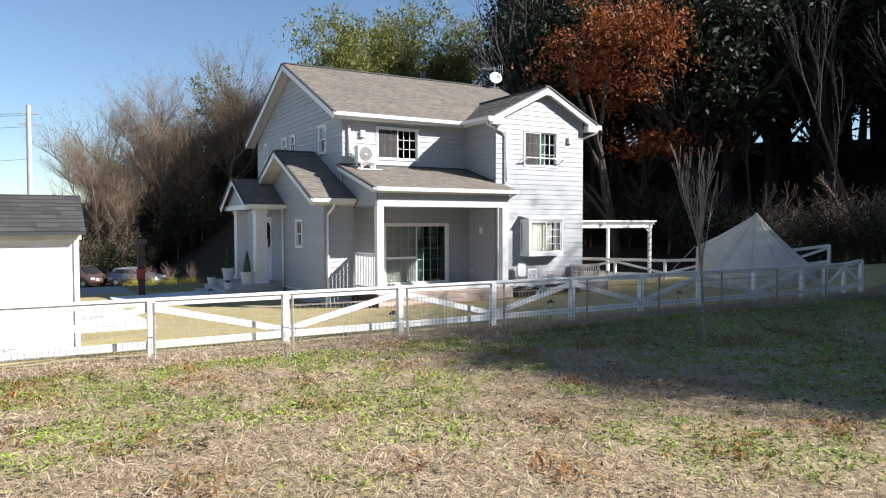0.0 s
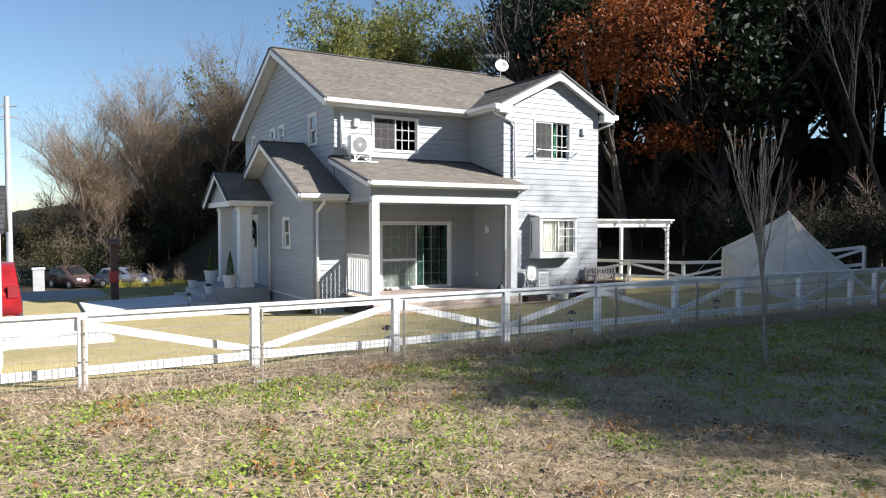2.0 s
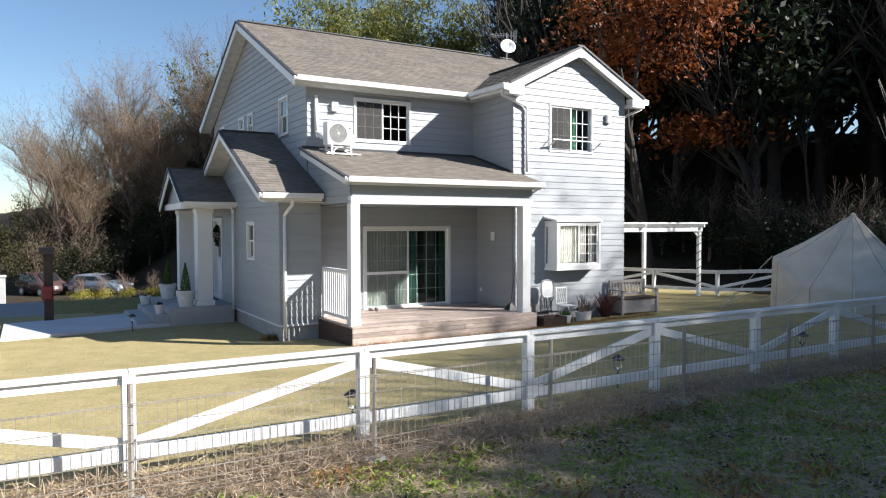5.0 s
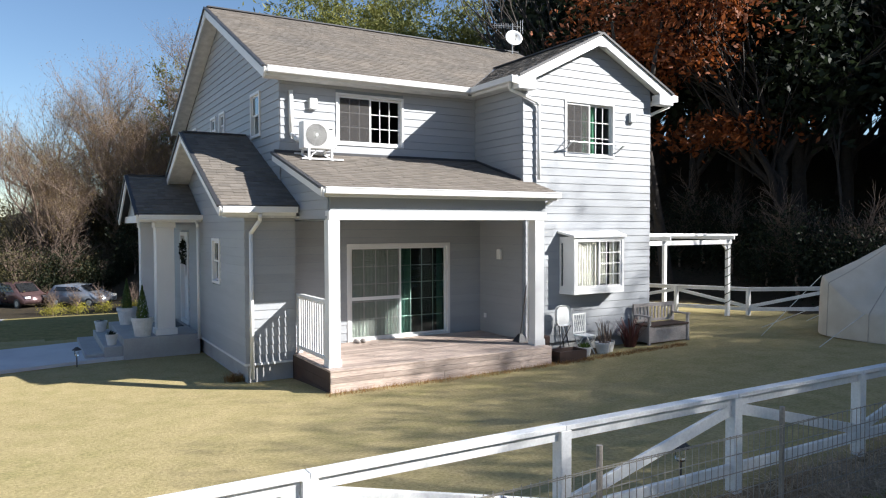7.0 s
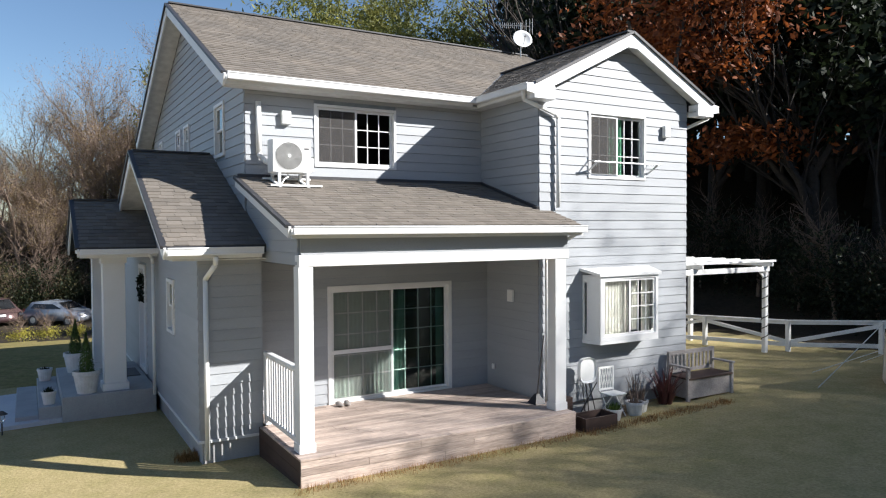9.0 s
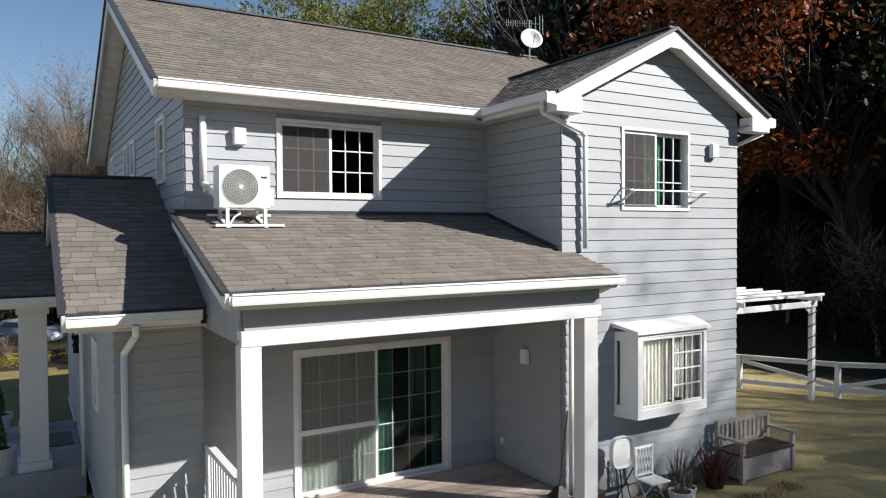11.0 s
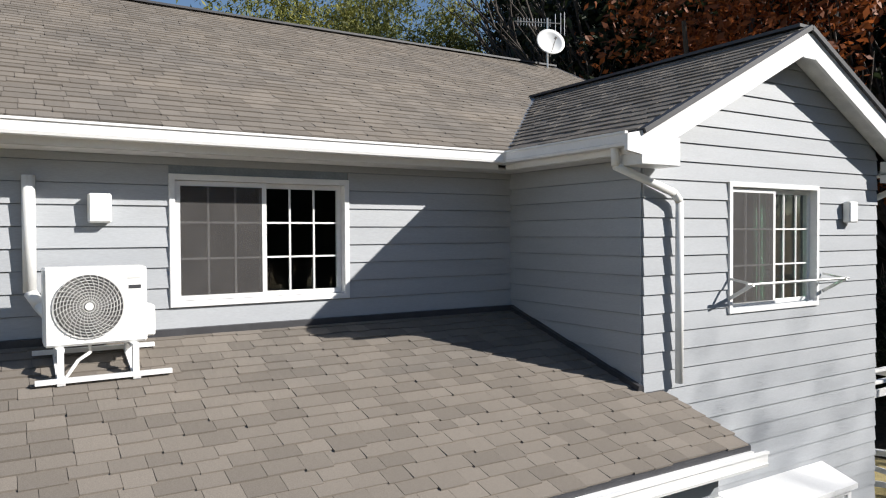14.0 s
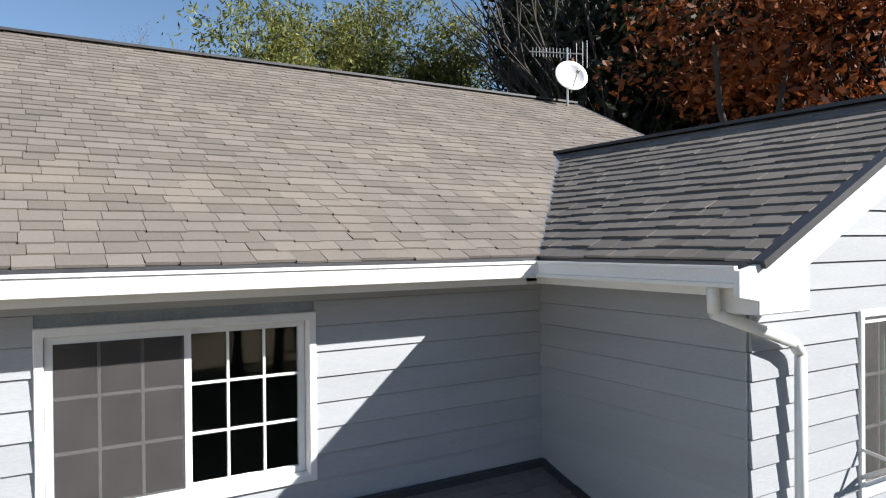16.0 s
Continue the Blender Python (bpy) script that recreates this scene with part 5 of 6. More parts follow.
# ---- shed ----
SH = thing("garden_shed", (-9.0, -7.5, 0.4), "white garden shed with a dark grey shingle roof", "shed")
sg = 0.32
bm = bmesh.new()
prof = [(-8.5, sg), (-8.5, 2.40), (-7.5, 2.88), (-6.5, 2.40), (-6.5, sg)]
va = [bm.verts.new((-7.08, y, z)) for y, z in prof]
vb = [bm.verts.new((-11.2, y, z)) for y, z in prof]
bm.faces.new(va)
bm.faces.new(vb[::-1])
for i in range(5):
    j = (i + 1) % 5
    bm.faces.new((va[i], vb[i], vb[j], va[j]))
part("wall", bm, WHITE, SH, "white shed wall")
for x in (-7.085, -11.19):
    part("corner_board", box(x - 0.05, x + 0.02, -8.525, -8.44, sg, 2.37), WHITE, SH)
part("eave_trim", box(-11.25, -7.03, -8.54, -8.50, 2.24, 2.36), WHITE, SH)
for a, b in ((-8.72, -7.5), (-6.28, -7.5)):
    za, zb = 2.36, 2.95
    P = [Vector((-11.3, a, za)), Vector((-6.98, a, za)), Vector((-6.98, b, zb)), Vector((-11.3, b, zb))]
    if a > b:
        P = [P[1], P[0], P[3], P[2]]
    ro = part("roof", slab([tuple(p) for p in P], 0.05), FLASH, SH, "dark grey shingle roof")
    u = (P[1] - P[0]).normalized()
    v = (P[3] - P[0]).normalized()
    L = (P[1] - P[0]).length
    tabs([(0, 0), (L, 0), (L, (P[3] - P[0]).length), (0, (P[3] - P[0]).length)], P[0] + Vector((0, 0, 0.003)), u, v, 0.30, 0.145, parent=ro, mat=DARKSHINGLE, seed=21)

# ---- mail post, cars, poles ----
MP = thing("mail_post", (-4.4, 5.4, -0.05), "dark timber mail post with a red box", "mail post")
part("post", box(-4.5, -4.28, 5.3, 5.5, -0.15, 1.86), DARKWOOD, MP, bevel=0.01)
part("mail_box", box(-4.56, -4.30, 5.16, 5.32, 0.62, 0.98), material("red_metal", (0.25, 0.015, 0.02), 0.4), MP, "red mail box", bevel=0.02)
part("lamp", box(-4.60, -4.24, 5.14, 5.42, 1.80, 1.98), RUSTY, MP, bevel=0.01)


def car(x, y, z, turn, colour, label, h=1.5, length=4.1):
    """A small hatchback: lower body, glasshouse, wheels and lamps."""
    c = thing("car", (0, 0, 0), label, "car")
    m = Matrix.Translation((x, y, z)) @ Matrix.Rotation(radians(turn), 4, "Z")
    paint = material("car_paint", colour, 0.25, metal=0.4, vary=0.02, bump=0)
    L, W = length / 2, 0.84
    prof = [(-L, 0.30), (-L, 0.72), (-L + 0.12, 0.95), (-L + 0.5, h - 0.06), (-L + 1.1, h), (-0.1 + 0.3, h - 0.03), (0.95, 0.98), (L - 0.25, 0.82), (L, 0.62), (L, 0.28)]

    def shell(prof, w0, w1, name, mat, split=0.95):
        bm = bmesh.new()
        rows = []
        for s in (-1, 1):
            rows.append([bm.verts.new((px, s * (w0 if pz < split else w1), pz)) for px, pz in prof])
        bm.faces.new(rows[0])
        bm.faces.new(rows[1][::-1])
        n = len(prof)
        for i in range(n):
            j = (i + 1) % n
            bm.faces.new((rows[0][i], rows[1][i], rows[1][j], rows[0][j]))
        bmesh.ops.bevel(bm, geom=list(bm.edges), offset=0.05, segments=2, affect="EDGES", clamp_overlap=True)
        bm.transform(m)
        return part(name, bm, mat, c, smooth=True)

    shell(prof, W, W - 0.12, "body", paint)
    wd = bpy.data.materials.get("car_window") or material("car_window", (0.02, 0.022, 0.025), 0.08, vary=0, bump=0)
    for s in (-1, 1):
        bm = bmesh.new()
        q = [(-L + 0.55, 1.0), (-L + 0.75, h - 0.14), (0.1, h - 0.14), (0.72, 1.0)]
        vs = [bm.verts.new((px, s * ((W - 0.015) if pz < 1.1 else (W - 0.09)), pz)) for px, pz in q]
        bm.faces.new(vs if s < 0 else vs[::-1])
        bm.transform(m)
        part("side_window", bm, wd, c, "dark car window")
    bm = bmesh.new()
    bm.faces.new([bm.verts.new(q) for q in ((0.98, -0.62, 1.0), (0.98, 0.62, 1.0), (0.36, 0.58, h - 0.08), (0.36, -0.58, h - 0.08))])
    bmesh.ops.translate(bm, vec=(0.03, 0, 0.02), verts=bm.verts)
    bm.transform(m)
    part("windscreen", bm, wd, c)
    for sx in (-L + 0.72, L - 0.78):
        for s in (-1, 1):
            bm = rod((sx, s * (W - 0.16), 0.30), (sx, s * (W + 0.015), 0.30), 0.30, 0.30, 20)
            bm.transform(m)
            wh = part("wheel", bm, FLASH, c)
            bm = rod((sx, s * (W + 0.0), 0.30), (sx, s * (W + 0.025), 0.30), 0.19, 0.17, 14)
            bm.transform(m)
            part("rim", bm, STEEL, wh)
    for s in (-1, 1):
        bm = box(L - 0.16, L + 0.012, s * 0.6 - 0.17, s * 0.6 + 0.17, 0.62, 0.76)
        bm.transform(m)
        part("headlight", bm, PLASTIC, c, bevel=0.02)
        bm = box(-L - 0.012, -L + 0.1, s * 0.66 - 0.1, s * 0.66 + 0.1, 0.70, 0.95)
        bm.transform(m)
        part("tail_light", bm, bpy.data.materials.get("red_metal"), c)
    return c


car(-0.6, 37.2, ground_z(-0.6, 37.2), -42, (0.34, 0.38, 0.44), "pale blue-silver hatchback parked at the wood's edge", 1.42, 3.9)
car(-4.0, 39.5, ground_z(-4.0, 39.5), -58, (0.16, 0.10, 0.10), "dull brown compact van parked at the wood's edge", 1.6, 3.5)
car(-7.75, 1.2, 0.10, 92, (0.40, 0.02, 0.025), "red car parked on the concrete drive", 1.44, 3.7)

for x, y, h in ((-7.55, 25.45, 10.6), (-13.5, 48.0, 10.5)):
    z = ground_z(x, y)
    p = thing("utility_pole", (x, y, z), "grey concrete utility pole", "utility pole", "utility poles")
    part("pole", rod((x, y, z - 0.3), (x, y, z + h), 0.17, 0.12, 14), CONCRETE, p)
    for k in (0.5, 1.1):
        part("crossarm", box(x - 0.5, x + 0.5, y - 0.04, y + 0.04, z + h - k, z + h - k + 0.08), STEEL, p)
bm = bmesh.new()
for k, (ox, oz) in enumerate(((-0.4, -0.5), (0.4, -0.5), (0.0, -1.2), (0.1, -3.0))):
    prev = None
    for i in range(17):
        t = i / 16
        q = Vector((-7.5 + ox + 60 * t, 25.4 + 38 * t, ground_z(-7.5, 25.4) + 10.6 + oz - 6 * t * (1 - t)))
        w = Vector((-7.5 + ox - 60 * t, 25.4 + 20 * t, ground_z(-7.5, 25.4) + 10.6 + oz - 6 * t * (1 - t)))
        if prev is not None:
            rod(prev[1], w, 0.012, 0.012, 4, bm, cap=False)
        prev = (q, w)
tagged(part("power_lines", bm, FLASH), "thin dark power lines", "power line", kind="stuff")
PW = thing("gate_pillar", (-6.1, 28.6, ground_z(-6.1, 28.6)), "pale masonry gate pillar by the drive", "pillar")
part("shaft", box(-6.5, -5.9, 28.3, 28.9, ground_z(-6.1, 28.6) - 0.1, ground_z(-6.1, 28.6) + 1.5), CONCRETE, PW, bevel=0.02)
part("cap", box(-6.55, -5.85, 28.25, 28.95, ground_z(-6.1, 28.6) + 1.5, ground_z(-6.1, 28.6) + 1.6), PALECONC, PW, bevel=0.02)

# ---- trees ----


TWIGS = {}


def branch_mesh(name, seed, height, trunk_r, levels=4, spread=0.5, mat=BARK, fork=(3, 4), first=0.3, lean=0.0, up=0.25, shrink=0.66, droop=0.0):
    """A trunk with limbs: returns its mesh and the ends of the twigs."""
    rnd = random.Random(seed)
    both, tips = (([], []), ([], [])), []

    def limb(a, d, length, r, level):
        verts, faces = both[0 if level < 2 else 1]
        steps = 3 if level < 2 else 2
        seg = 8 if level == 0 else (5 if level == 1 else 3)
        p, prev = a, None
        for i in range(steps + 1):
            t = i / steps
            rr = max(r * (1 - 0.55 * t), 0.004)
            s = d.orthogonal().normalized()
            w = d.cross(s)
            k = len(verts)
            for j in range(seg):
                an = 2 * math.pi * j / seg
                verts.append(p + (s * math.cos(an) + w * math.sin(an)) * rr)
            if prev is not None:
                for j in range(seg):
                    j2 = (j + 1) % seg
                    faces.append((prev + j, prev + j2, k + j2, k + j))
            prev = k
            if i < steps:
                if level < levels and (t > first * 0.99 or level > 0):
                    for _ in range(rnd.randint(1, 2) if level else rnd.randint(*fork)):
                        off = Vector((rnd.gauss(0, 1), rnd.gauss(0, 1), rnd.gauss(0, 0.4))).normalized()
                        nd = (d * (1 - spread) + off * spread + Vector((0, 0, up))).normalized()
                        limb(p + d * length / steps * rnd.random() * 0.8, nd, length * shrink * rnd.uniform(0.75, 1.1), r * 0.5, level + 1)
                d = (d + Vector((rnd.gauss(0, 0.12), rnd.gauss(0, 0.12), 0.05 - droop * level))).normalized()
                p = p + d * length / steps
        if level >= levels - 1:
            tips.append(p)
        if level < levels:
            for _ in range(2):
                off = Vector((rnd.gauss(0, 1), rnd.gauss(0, 1), rnd.gauss(0, 0.4))).normalized()
                limb(p, (d + off * spread * 0.8 + Vector((0, 0, up * 0.5))).normalized(), length * shrink, r * 0.42, level + 1)

    limb(Vector((0, 0, 0)), Vector((lean, 0, 1)).normalized(), height * 0.45, trunk_r, 0)
    me = mesh_from(name, *both[0], mat, True)
    TWIGS[me.name] = mesh_from(name + "_twigs", *both[1], mat, True)
    return me, tips


def leaf_mesh(name, centres, per, size, spread, mat, seed=0, flat=0.0, hang_down=0.0, aspect=0.45):
    rnd = np.random.RandomState(seed)
    C = np.repeat(np.array([tuple(c) for c in centres]), per, axis=0)
    n = len(C)
    sp = np.array([spread, spread, spread * (1 - flat)])
    C = C + rnd.normal(0, 1, (n, 3)) * sp
    d = rnd.normal(0, 1, (n, 3))
    d[:, 2] = d[:, 2] * (1 - flat * 0.6) - hang_down
    d /= np.linalg.norm(d, axis=1)[:, None]
    o = rnd.normal(0, 1, (n, 3))
    s = np.cross(d, o)
    s /= np.linalg.norm(s, axis=1)[:, None]
    L = size * rnd.uniform(0.6, 1.3, (n, 1))
    V = np.stack([C - d * L / 2, C + s * L * aspect / 2, C + d * L / 2, C - s * L * aspect / 2], 1).reshape(-1, 3)
    me = bpy.data.meshes.new(name)
    me.from_pydata(V.tolist(), [], np.arange(4 * n).reshape(-1, 4).tolist())
    me.materials.append(mat)
    me.update()
    return me


def crown_points(seed, n, rx, ry, rz, z, shell=0.5, holes=0.35):
    """Clump centres in an uneven crown."""
    rnd = random.Random(seed)
    out = []
    while len(out) < n:
        v = Vector((rnd.gauss(0, 1), rnd.gauss(0, 1), rnd.gauss(0, 1))).normalized() * (shell + (1 - shell) * rnd.random())
        bump = 0.75 + 0.45 * noise.noise((v.x * 2 + seed, v.y * 2, v.z * 2))
        if noise.noise((v.x * 3, v.y * 3 + seed, v.z * 3)) < -holes:
            continue
        out.append((v.x * rx * bump, v.y * ry * bump, z + v.z * rz * bump))
    return out


def tree(name, trunk, crown, x, y, z, label, category="tree", group="", turn=0.0, size=1.0, crown_name="crown"):
    t = thing(name, (x, y, z), label, category, group)
    t.rotation_euler = (0, 0, turn)
    t.scale = (size, size, size)
    for nm, me in (("trunk", trunk), ("branchwork", TWIGS.get(trunk.name) if trunk else None), (crown_name, crown)):
        if me is not None:
            ob = new(nm, me)
            ob.parent = t
            if nm == "branchwork":
                tagged(ob, kind="stuff")
    return t


T_EVER, tips = branch_mesh("evergreen_trunk", 11, 13, 0.28, 3, 0.5, BARK, (2, 3), 0.3)
EVER = []
for k in range(4):
    pts = crown_points(40 + k, 150, 2.9, 2.9, 5.2, 8.0, 0.45)
    EVER.append(leaf_mesh("evergreen_crown", pts, 44, 0.34, 0.50, LEAF_SHADED, k, 0.2))
THICKET = [leaf_mesh('thicket_crown', crown_points(60 + k, 170, 3.4, 3.4, 6.0, 6.5, 0.3, 0.4), 46, 0.26, 0.5, LEAF_THICKET, 30 + k) for k in range(2)]
T_BAMB = []
C_BAMB = []
for k in range(3):
    rnd = random.Random(70 + k)
    bm = bmesh.new()
    pts = []
    for c in range(12):
        a = rnd.uniform(0, 6.28)
        b = Vector((1.2 * math.cos(a) * rnd.random(), 1.2 * math.sin(a) * rnd.random(), 0))
        out = Vector((math.cos(a), math.sin(a), 0)) * rnd.uniform(0.6, 2.2)
        H = rnd.uniform(9.5, 14)
        prev = b
        for i in range(1, 9):
            t = i / 8
            q = b + out * t ** 2.4 + Vector((0, 0, H * (t - 0.10 * t ** 4)))
            rod(prev, q, 0.05 * (1.05 - t), 0.05 * (1.05 - t - 0.1), 5, bm, cap=False)
            prev = q
            if t > 0.45:
                for _ in range(5):
                    pts.append(q + Vector((rnd.gauss(0, 0.5), rnd.gauss(0, 0.5), rnd.gauss(0, 0.5) - 0.1)))
    me = bpy.data.meshes.new("bamboo_culms")
    bm.to_mesh(me)
    bm.free()
    me.materials.append(LEAF_GREEN)
    T_BAMB.append(me)
    C_BAMB.append(leaf_mesh("bamboo_leaves", pts, 16, 0.36, 0.30, LEAF_BAMBOO, k, 0.1, 0.7, 0.3))
T_BARE, C_BARE, C_DENSE = [], [], []
for k in range(3):
    me, tips = branch_mesh("bare_limbs", 100 + k * 7, 11, 0.26, 5, 0.52, TWIG, (2, 3), 0.2, 0.05, 0.22, 0.68)
    T_BARE.append(me)
    C_BARE.append(leaf_mesh("withered_leaves", tips[:: 2], 5, 0.085, 0.22, LEAF_BROWN, k))
    C_DENSE.append(leaf_mesh("withered_leaves", tips[:: 2], 5, 0.145, 0.28, LEAF_BROWN, k + 9))
T_MAPLE, tips = branch_mesh("maple_limbs", 205, 13, 0.26, 3, 0.55, BARK, (2, 3), 0.3, 0, 0.1)
pts = crown_points(207, 170, 4.6, 4.6, 3.8, 9.8, 0.4, 0.25)
pts += [(p[0] * 0.8 + 1.5, p[1] * 0.8 - 1.5, 5.8 + 0.22 * (p[2] - 9.8)) for p in crown_points(208, 30, 4.0, 4.0, 3, 9.8, 0.2, 0.5)]
C_MAPLE = leaf_mesh("maple_leaves", pts, 46, 0.24, 0.42, LEAF_MAPLE, 2, 0.35)
SHRUB = leaf_mesh("shrub_leaves", crown_points(301, 70, 1.7, 1.7, 1.2, 1.1, 0.3, 0.6), 60, 0.075, 0.26, LEAF_THICKET, 3)
SHRUBG = leaf_mesh("shrub_leaves", crown_points(302, 60, 1.4, 1.4, 1.0, 1.0, 0.3, 0.6), 70, 0.075, 0.24, LEAF_SHADED, 4)
SHRUBY = leaf_mesh("shrub_leaves", crown_points(303, 40, 1.2, 0.8, 0.45, 0.5, 0.2, 0.6), 30, 0.10, 0.16, LEAF_YELLOW, 5)
TWIGS.pop(T_MAPLE.name, None)
T_SHRUB, _ = branch_mesh("shrub_stems", 310, 2.4, 0.05, 3, 0.6, TWIG, (3, 4), 0.1)

T_THIN = [branch_mesh('thin_limbs', 500 + k, 14, 0.10, 3, 0.30, BARK, (1, 1), 0.5, 0.12, 0.2, 0.5)[0] for k in range(2)]
rnd = random.Random(9)
# the bare and withered trees behind the entrance
for i, (x, y, s) in enumerate(((-2.4, 43.0, 0.98), (-0.2, 45.5, 1.12), (2.0, 43.5, 1.1), (4.4, 42.5, 1.05), (7.4, 41.0, 1.15), (3.2, 47.0, 1.2))):
    tree("bare_tree", T_BARE[i % 3], C_BARE[i % 3], x, y, ground_z(x, y) - 0.1, "bare deciduous tree with a few withered leaves at the wood's edge", "tree", "bare trees", rnd.uniform(0, 6.28), s, "leaves")
# mostly near-black leaves here, painting the shaded hollow under the trees
for i in range(26):
    x, y = -4.6 + i * 0.58 + rnd.uniform(-0.4, 0.4), 41.8 + rnd.uniform(-0.8, 2)
    tree("shrub", T_SHRUB, SHRUB if i % 4 == 0 else SHRUBG, x, y, ground_z(x, y) - 0.1, "dark shrub in the undergrowth below the trees", "shrub", "undergrowth", rnd.uniform(0, 6.28), rnd.uniform(1.2, 2.6), "leaves")
for i in range(14):
    x, y = -3.4 + i * 1.5 + rnd.uniform(-0.8, 0.8), 44.5 + rnd.uniform(-1, 3)
    tree("thicket_tree", T_EVER, THICKET[i % 2], x, y, ground_z(x, y) - 1.2, "dull brown-green thicket tree at the wood's edge", "tree", "thicket", rnd.uniform(0, 6.28), rnd.uniform(0.55, 0.78))
for x, y in ((-2.6, 23.0), (-1.6, 23.3), (-0.5, 23.6), (0.8, 24.2)):
    tree("flowering_shrub", T_SHRUB, SHRUBY, x, y, ground_z(x, y), "low yellow-leaved shrub on the meadow", "shrub", "", rnd.uniform(0, 6.28), 0.62, "leaves")
tree("round_shrub", T_SHRUB, SHRUBG, -8.5, 31.0, ground_z(-8.5, 31), "round green garden shrub beside the gate pillar", "shrub", "", 0, 1.3, "leaves")
# bamboo along the hill's crest
for i in range(17):
    t = i / 16
    x, y = 11.5 + 20 * t + rnd.uniform(-1, 1), 31.5 + 9 * t + rnd.uniform(-2.0, 2.0)
    tree("bamboo_clump", T_BAMB[i % 3], C_BAMB[i % 3], x, y, ground_z(x, y) - 0.3, "yellow-green bamboo clump with drooping tops on the hillside", "bamboo", "bamboo grove", rnd.uniform(0, 6.28), rnd.uniform(0.66, 1.1), "leaves")
for x, y, s in ((5.0, 44.5, 0.80), (7.6, 46.0, 0.92)):
    tree("bamboo_clump", T_BAMB[1], C_BAMB[1], x, y, ground_z(x, y) - 0.3, "green bamboo clump rising behind the bare trees", "bamboo", "bamboo grove", rnd.uniform(0, 6.28), s, "leaves")
# the maple
tree("maple_tree", T_MAPLE, C_MAPLE, 18.6, 6.2, ground_z(18.6, 6.2) - 0.3, "tall maple with rust-orange autumn leaves at the wood's edge", "tree", "", 0.4, 1.12, "leaves")
tree("maple_tree", T_MAPLE, C_MAPLE, 24.5, 13.5, ground_z(24.5, 13.5) - 0.3, "tall maple with rust-orange autumn leaves deeper in the wood", "tree", "", 2.4, 0.85, "leaves")
# the dark wood, whose deep shade is partly in its near-black leaf colour
spots = []
for i in range(2500):
    x, y = rnd.uniform(10, 60), rnd.uniform(-16, 40)
    edge = x * 0.75 + y * 0.75
    if edge < 18.5 or x < 12 or x - 0.25 * y < 20 and y < 2:
        continue
    if edge > 52 or any((x - a) ** 2 + (y - b) ** 2 < 7.5 for a, b in spots):
        continue
    if (x - 18.6) ** 2 + (y - 6.2) ** 2 < 20:
        continue
    if abs((x - 18.6) * 0.688 + (y - 6.2) * 0.725) < 4.5 and y < 4 and x < 29:
        continue
    spots.append((x, y))
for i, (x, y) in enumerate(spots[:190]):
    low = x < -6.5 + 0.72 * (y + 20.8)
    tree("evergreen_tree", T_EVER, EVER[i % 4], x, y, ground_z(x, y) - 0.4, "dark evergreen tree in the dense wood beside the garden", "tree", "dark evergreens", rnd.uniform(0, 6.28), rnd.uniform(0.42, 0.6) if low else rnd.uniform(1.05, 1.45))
for i in range(3):
    t = i / 2
    x, y = 17.5 + 4.5 * math.sin(t * 3) + rnd.uniform(-1, 1) + t * 2, 11 - 17 * t + rnd.uniform(-0.5, 0.5)
    tree("thin_tree", T_THIN[i % 2], None, x, y, ground_z(x, y) - 0.2, "thin bare tree before the dark wood", "tree", "thin bare trees", rnd.uniform(0, 6.28), rnd.uniform(0.7, 1.0))
for i in range(24):
    t = i / 23
    x, y = 18.6 + 3.5 * math.sin(t * 3) + rnd.uniform(-1, 1), 12 - 20 * t + rnd.uniform(-0.5, 0.5)
    tree("shrub", T_SHRUB, SHRUBG, x, y, ground_z(x, y) - 0.1, "dark evergreen shrub at the foot of the wood", "shrub", "undergrowth", rnd.uniform(0, 6.28), rnd.uniform(0.9, 1.8), "leaves")
# trees beyond the field's edge, whose shade falls on the field and the lawn
SUN_X, SUN_Z = SUN_TO.x / -SUN_TO.y, SUN_TO.z / -SUN_TO.y


def shade_tree(name, trunk, crown, unit, c, y, reach, label, turn, crown_name="crown"):
    """A tree on the sun's line c = y + x / SUN_X, at y, so tall that its shade ends at reach."""
    x = (c - y) * SUN_X
    s = SUN_Z * (reach - y) / unit
    tree(name, trunk, crown, x, y, ground_z(x, y) - 0.3, label, "tree", "dark evergreens" if name == "evergreen_tree" else "bare trees", turn, s, crown_name)


for row, (y, shift) in enumerate(((-22.8, 0.0), (-26.4, 0.8), (-31.0, 0.3))):
    for i in range(19):
        c = -16.9 + 1.55 * i + shift
        reach = -9.4 + 1.57 * min(0.0, c + 12.6) - 0.5 * row + 0.5 * math.sin(c * 1.7)
        shade_tree("evergreen_tree", T_EVER, EVER[(i + row) % 4], 12.9, c, y, reach, "dark evergreen tree at the field's edge", i * 1.3 + row)
for i in range(25):
    c = -7.4 + 0.58 * i if i < 21 else 5.0 + 1.05 * (i - 21)
    reach = (-5.5 + 0.42 * (c + 3.4) if c < 3 else min(-2.8 + 1.1 * (c - 3), 0.3)) + 0.4 * math.sin(i * 2.4)
    shade_tree("bare_tree", T_BARE[i % 3], C_DENSE[i % 3], 14.0, c, -22.6 - 1.9 * (i % 4), reach, "bare deciduous tree at the field's edge", i * 2.1, "leaves")

# the young bare tree in the field
me, tips = branch_mesh("young_tree_limbs", 411, 3.5, 0.036, 3, 0.17, PALEBARK, (2, 3), 0.55, 0, 0.55, 0.60)
tz = ground_z(1.9, -12.9)
young = tree("young_tree", me, None, 1.9, -12.9, tz, "slender bare young tree with upright twigs in the field")

young.scale = (0.85, 0.85, 1.0)

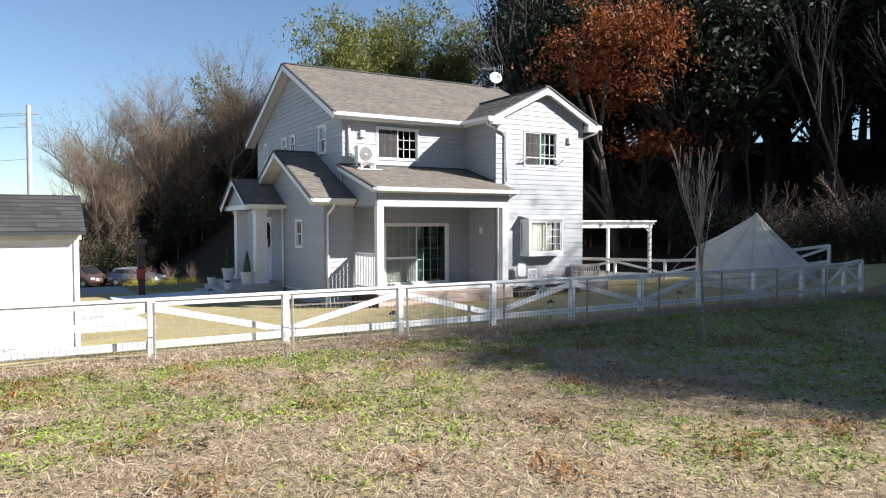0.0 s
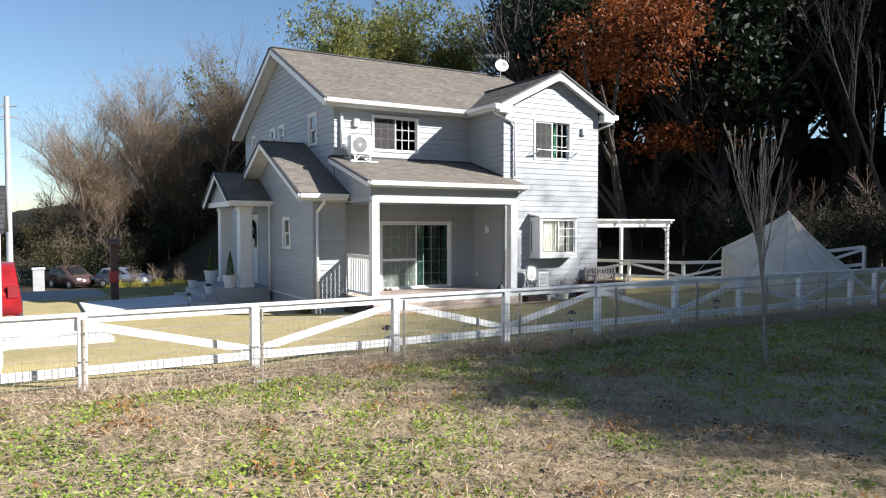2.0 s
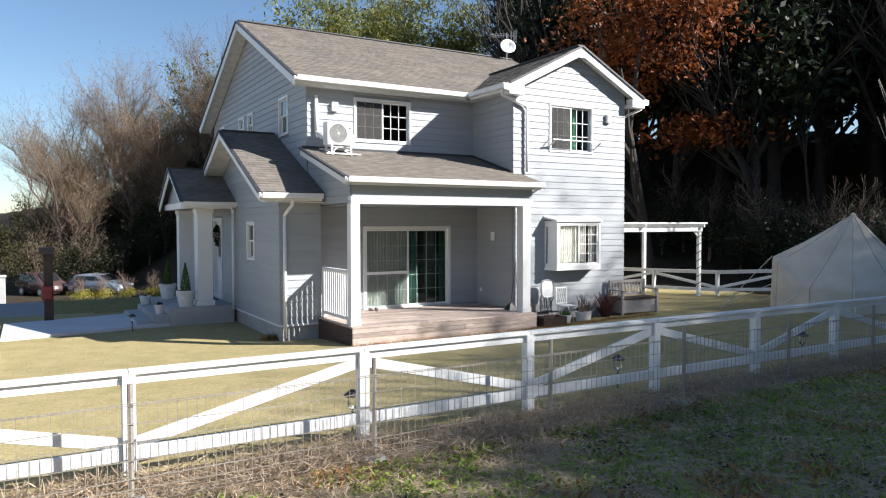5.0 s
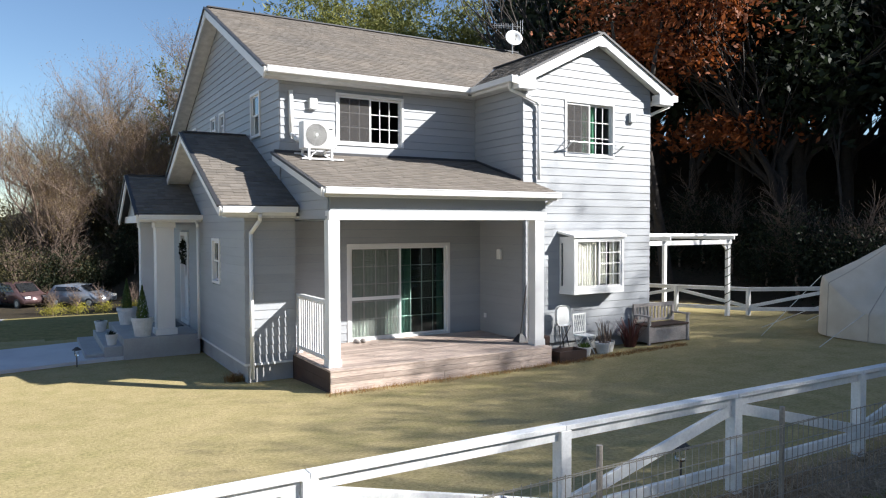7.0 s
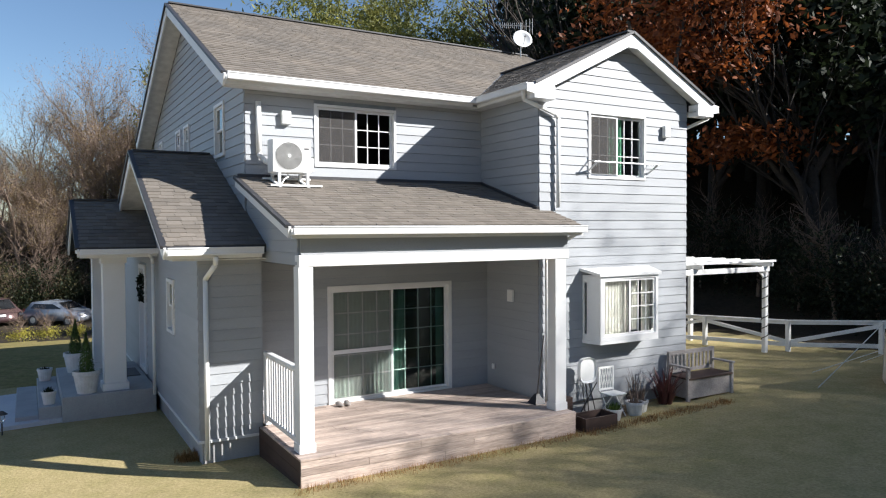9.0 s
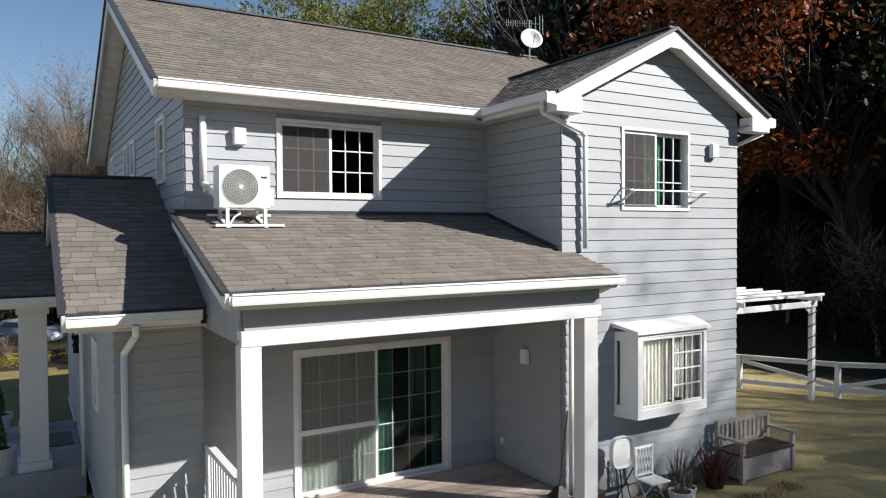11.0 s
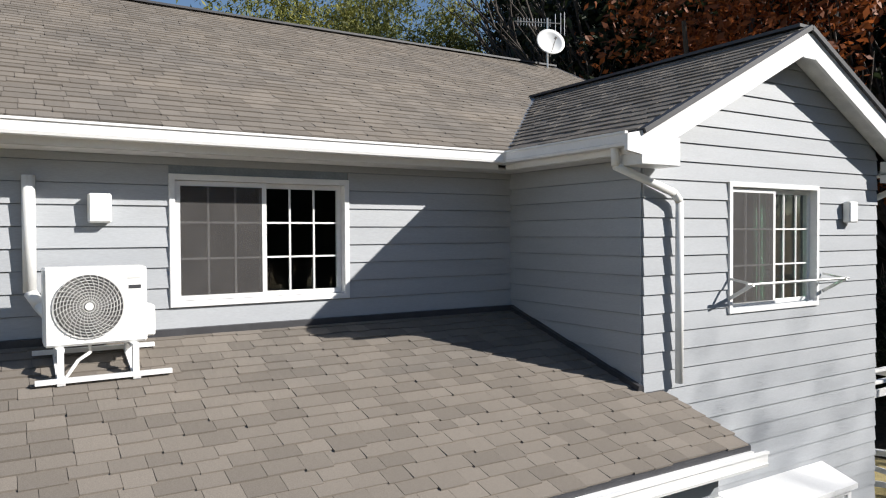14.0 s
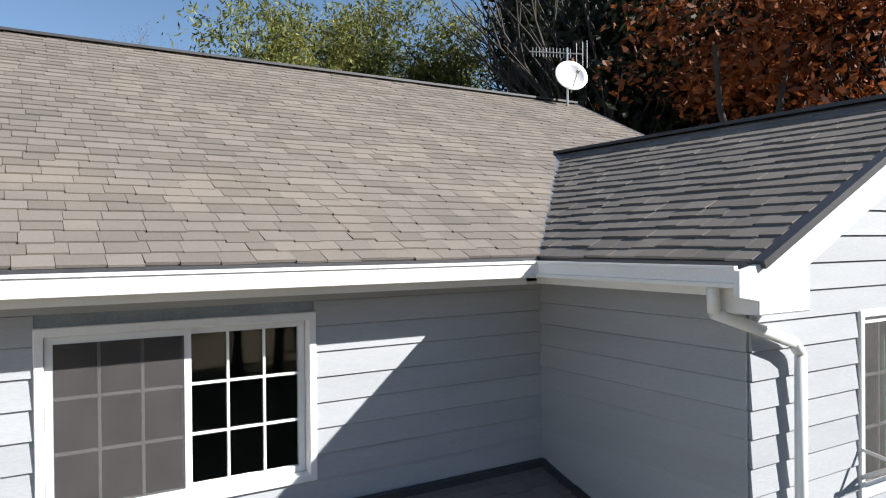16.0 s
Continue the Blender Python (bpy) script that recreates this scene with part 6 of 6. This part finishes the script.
# unseen tree row added behind the walk so the window panes reflect something dark
for i in range(22):
    x, y = -52 + i * 5.0 + 1.5 * math.sin(i * 2.3), -60 + 2.5 * math.sin(i * 1.7)
    tree("evergreen_tree", T_EVER, EVER[i % 4], x, y, ground_z(x, y) - 0.4, "dark evergreen tree, unseen, added behind the walk to darken window reflections", "tree", "dark evergreens", i * 0.9, 1.3 + 0.25 * math.sin(i * 3.1))
# far trees beyond the entrance
for i in range(16):
    x, y = -34 + i * 2.1, 66 + 3 * math.sin(i * 2.1)
    tree("thicket_tree", T_EVER, THICKET[i % 2], x, y, ground_z(x, y) - 1.0, "dull brown-green thicket tree in the distance", "tree", "thicket", i * 1.1, 0.62 + 0.14 * math.sin(i * 1.9))

# ---- grass ----


def blades(name, n, area, mat, height, width, keep, label, seed, lean=0.6):
    """Single blades over an area (x0, x1, y0, y1); keep(x, y) says how likely one stands there."""
    r = np.random.RandomState(seed)
    verts, faces = [], []
    x0, x1, y0, y1 = area
    while len(faces) < n:
        x, y = r.uniform(x0, x1), r.uniform(y0, y1)
        if r.rand() > keep(x, y):
            continue
        z = ground_z(x, y) - 0.02
        for _ in range(5):
            a, h = r.uniform(0, 6.28), height * r.uniform(0.4, 1.2)
            bx, by = x + r.normal(0, 0.05), y + r.normal(0, 0.05)
            lx, ly = math.cos(a) * h * lean * r.rand(), math.sin(a) * h * lean * r.rand()
            sx, sy = -math.sin(a) * width / 2, math.cos(a) * width / 2
            k = len(verts)
            verts += [(bx - sx, by - sy, z), (bx + sx, by + sy, z), (bx + lx, by + ly, z + h)]
            faces.append((k, k + 1, k + 2))
    tagged(new(name, mesh_from(name, verts, faces, mat)), label, "grass", kind="stuff")


patch = lambda x, y, s, o: noise.noise((x * s, y * s, o))


def green_share(x, y):
    """How green the field is at a place: greener towards the fence, in ragged patches."""
    g = patch(x, y, 0.55, 1) + 0.6 * patch(x, y, 1.7, 4) + 0.42 * smooth01(-14.0, -11.0, y) + 0.40 * smooth01(-3, 3, x) + 0.10
    return smooth01(0.02, 0.42, g)


def litter(name, n, area, mat, size, aspect, rise, tilt, keep, label, seed):
    """Small leaves and stalks that lie over the ground in clumps."""
    r = np.random.RandomState(seed)
    x0, x1, y0, y1 = area
    C = []
    while len(C) < n:
        x, y = r.uniform(x0, x1), y1 + (y0 - y1) * r.rand() ** 1.15
        if r.rand() > keep(x, y):
            continue
        z = ground_z(x, y) + 0.03 * noise.noise((x * 0.9, y * 0.9, 0))
        m = 1 + int(r.rand() * 7)
        o = r.normal(0, size * 1.1, (m, 2))
        C += [(x + a, y + b, z + rise * r.rand()) for a, b in o]
    C = np.array(C[:n])
    d = r.normal(0, 1, (n, 3))
    d[:, 2] = np.abs(d[:, 2]) * tilt
    d /= np.linalg.norm(d, axis=1)[:, None]
    up = r.normal(0, 0.45, (n, 3)) + np.array([0, 0, 1.0])
    s = np.cross(d, up)
    s /= np.linalg.norm(s, axis=1)[:, None]
    L = size * r.uniform(0.5, 1.5, (n, 1))
    V = np.stack([C - d * L / 2, C + s * L * aspect / 2, C + d * L / 2, C - s * L * aspect / 2], 1).reshape(-1, 3)
    me = bpy.data.meshes.new(name)
    me.from_pydata(V.tolist(), [], np.arange(4 * n).reshape(-1, 4).tolist())
    me.materials.append(mat)
    me.update()
    tagged(new(name, me), label, "grass", kind="stuff")


FIELD_AREA = (-14, 15, -21.0, -10.4)
litter("dry_grass", 190000, FIELD_AREA, BLADE_DRY, 0.10, 0.07, 0.05, 0.45, lambda x, y: 1.0 - 0.75 * green_share(x, y), "dry straw-coloured mown grass lying on the field", 1)
litter("green_weeds", 150000, FIELD_AREA, BLADE_GREEN, 0.040, 0.5, 0.05, 0.6, lambda x, y: 0.04 + 0.96 * green_share(x, y), "low green leafy weeds in patches on the field", 2)
litter("brown_weeds", 16000, FIELD_AREA, BLADE_RUST, 0.07, 0.3, 0.07, 0.8, lambda x, y: 0.8 if patch(x, y, 1.1, 5) > 0.3 else 0.03, "rust-brown withered weeds on the field", 3)
litter("field_litter", 14000, FIELD_AREA, BARK, 0.05, 0.4, 0.02, 0.3, lambda x, y: 0.8 if patch(x, y, 1.6, 15) > 0.35 else 0.02, "dark dead stalks on the field", 4)
litter("fence_grass", 26000, (-12, 12, -10.5, -9.65), BLADE_DRY, 0.14, 0.06, 0.08, 0.7, lambda x, y: 0.2 + 0.8 * (patch(x, y, 0.9, 8) > 0), "dry grass along the wire fence", 8)
blades("deck_edge_grass", 5000, (0.6, 9.0, -3.05, -2.75), BLADE_RUST, 0.09, 0.008, lambda x, y: 0.5 if x < 5.4 else 0.8, "rust-brown grass along the deck's edge", 5, 0.7)
blades("wall_edge_grass", 1800, (-0.35, 0.7, -0.5, -0.28), BLADE_RUST, 0.16, 0.012, lambda x, y: 0.9, "rust-brown grass at the foot of the wall", 6, 0.7)

# ---- shingles of the porch roof, one by one ----
for ob, mine in PIECES:
    for pts, fs in mine:
        o = Vector(pts[0])
        me = mesh_from("shingle", [p - o for p in pts], fs, SHINGLE)
        s = new("shingle", me)
        s.parent = ob
        s.location = o
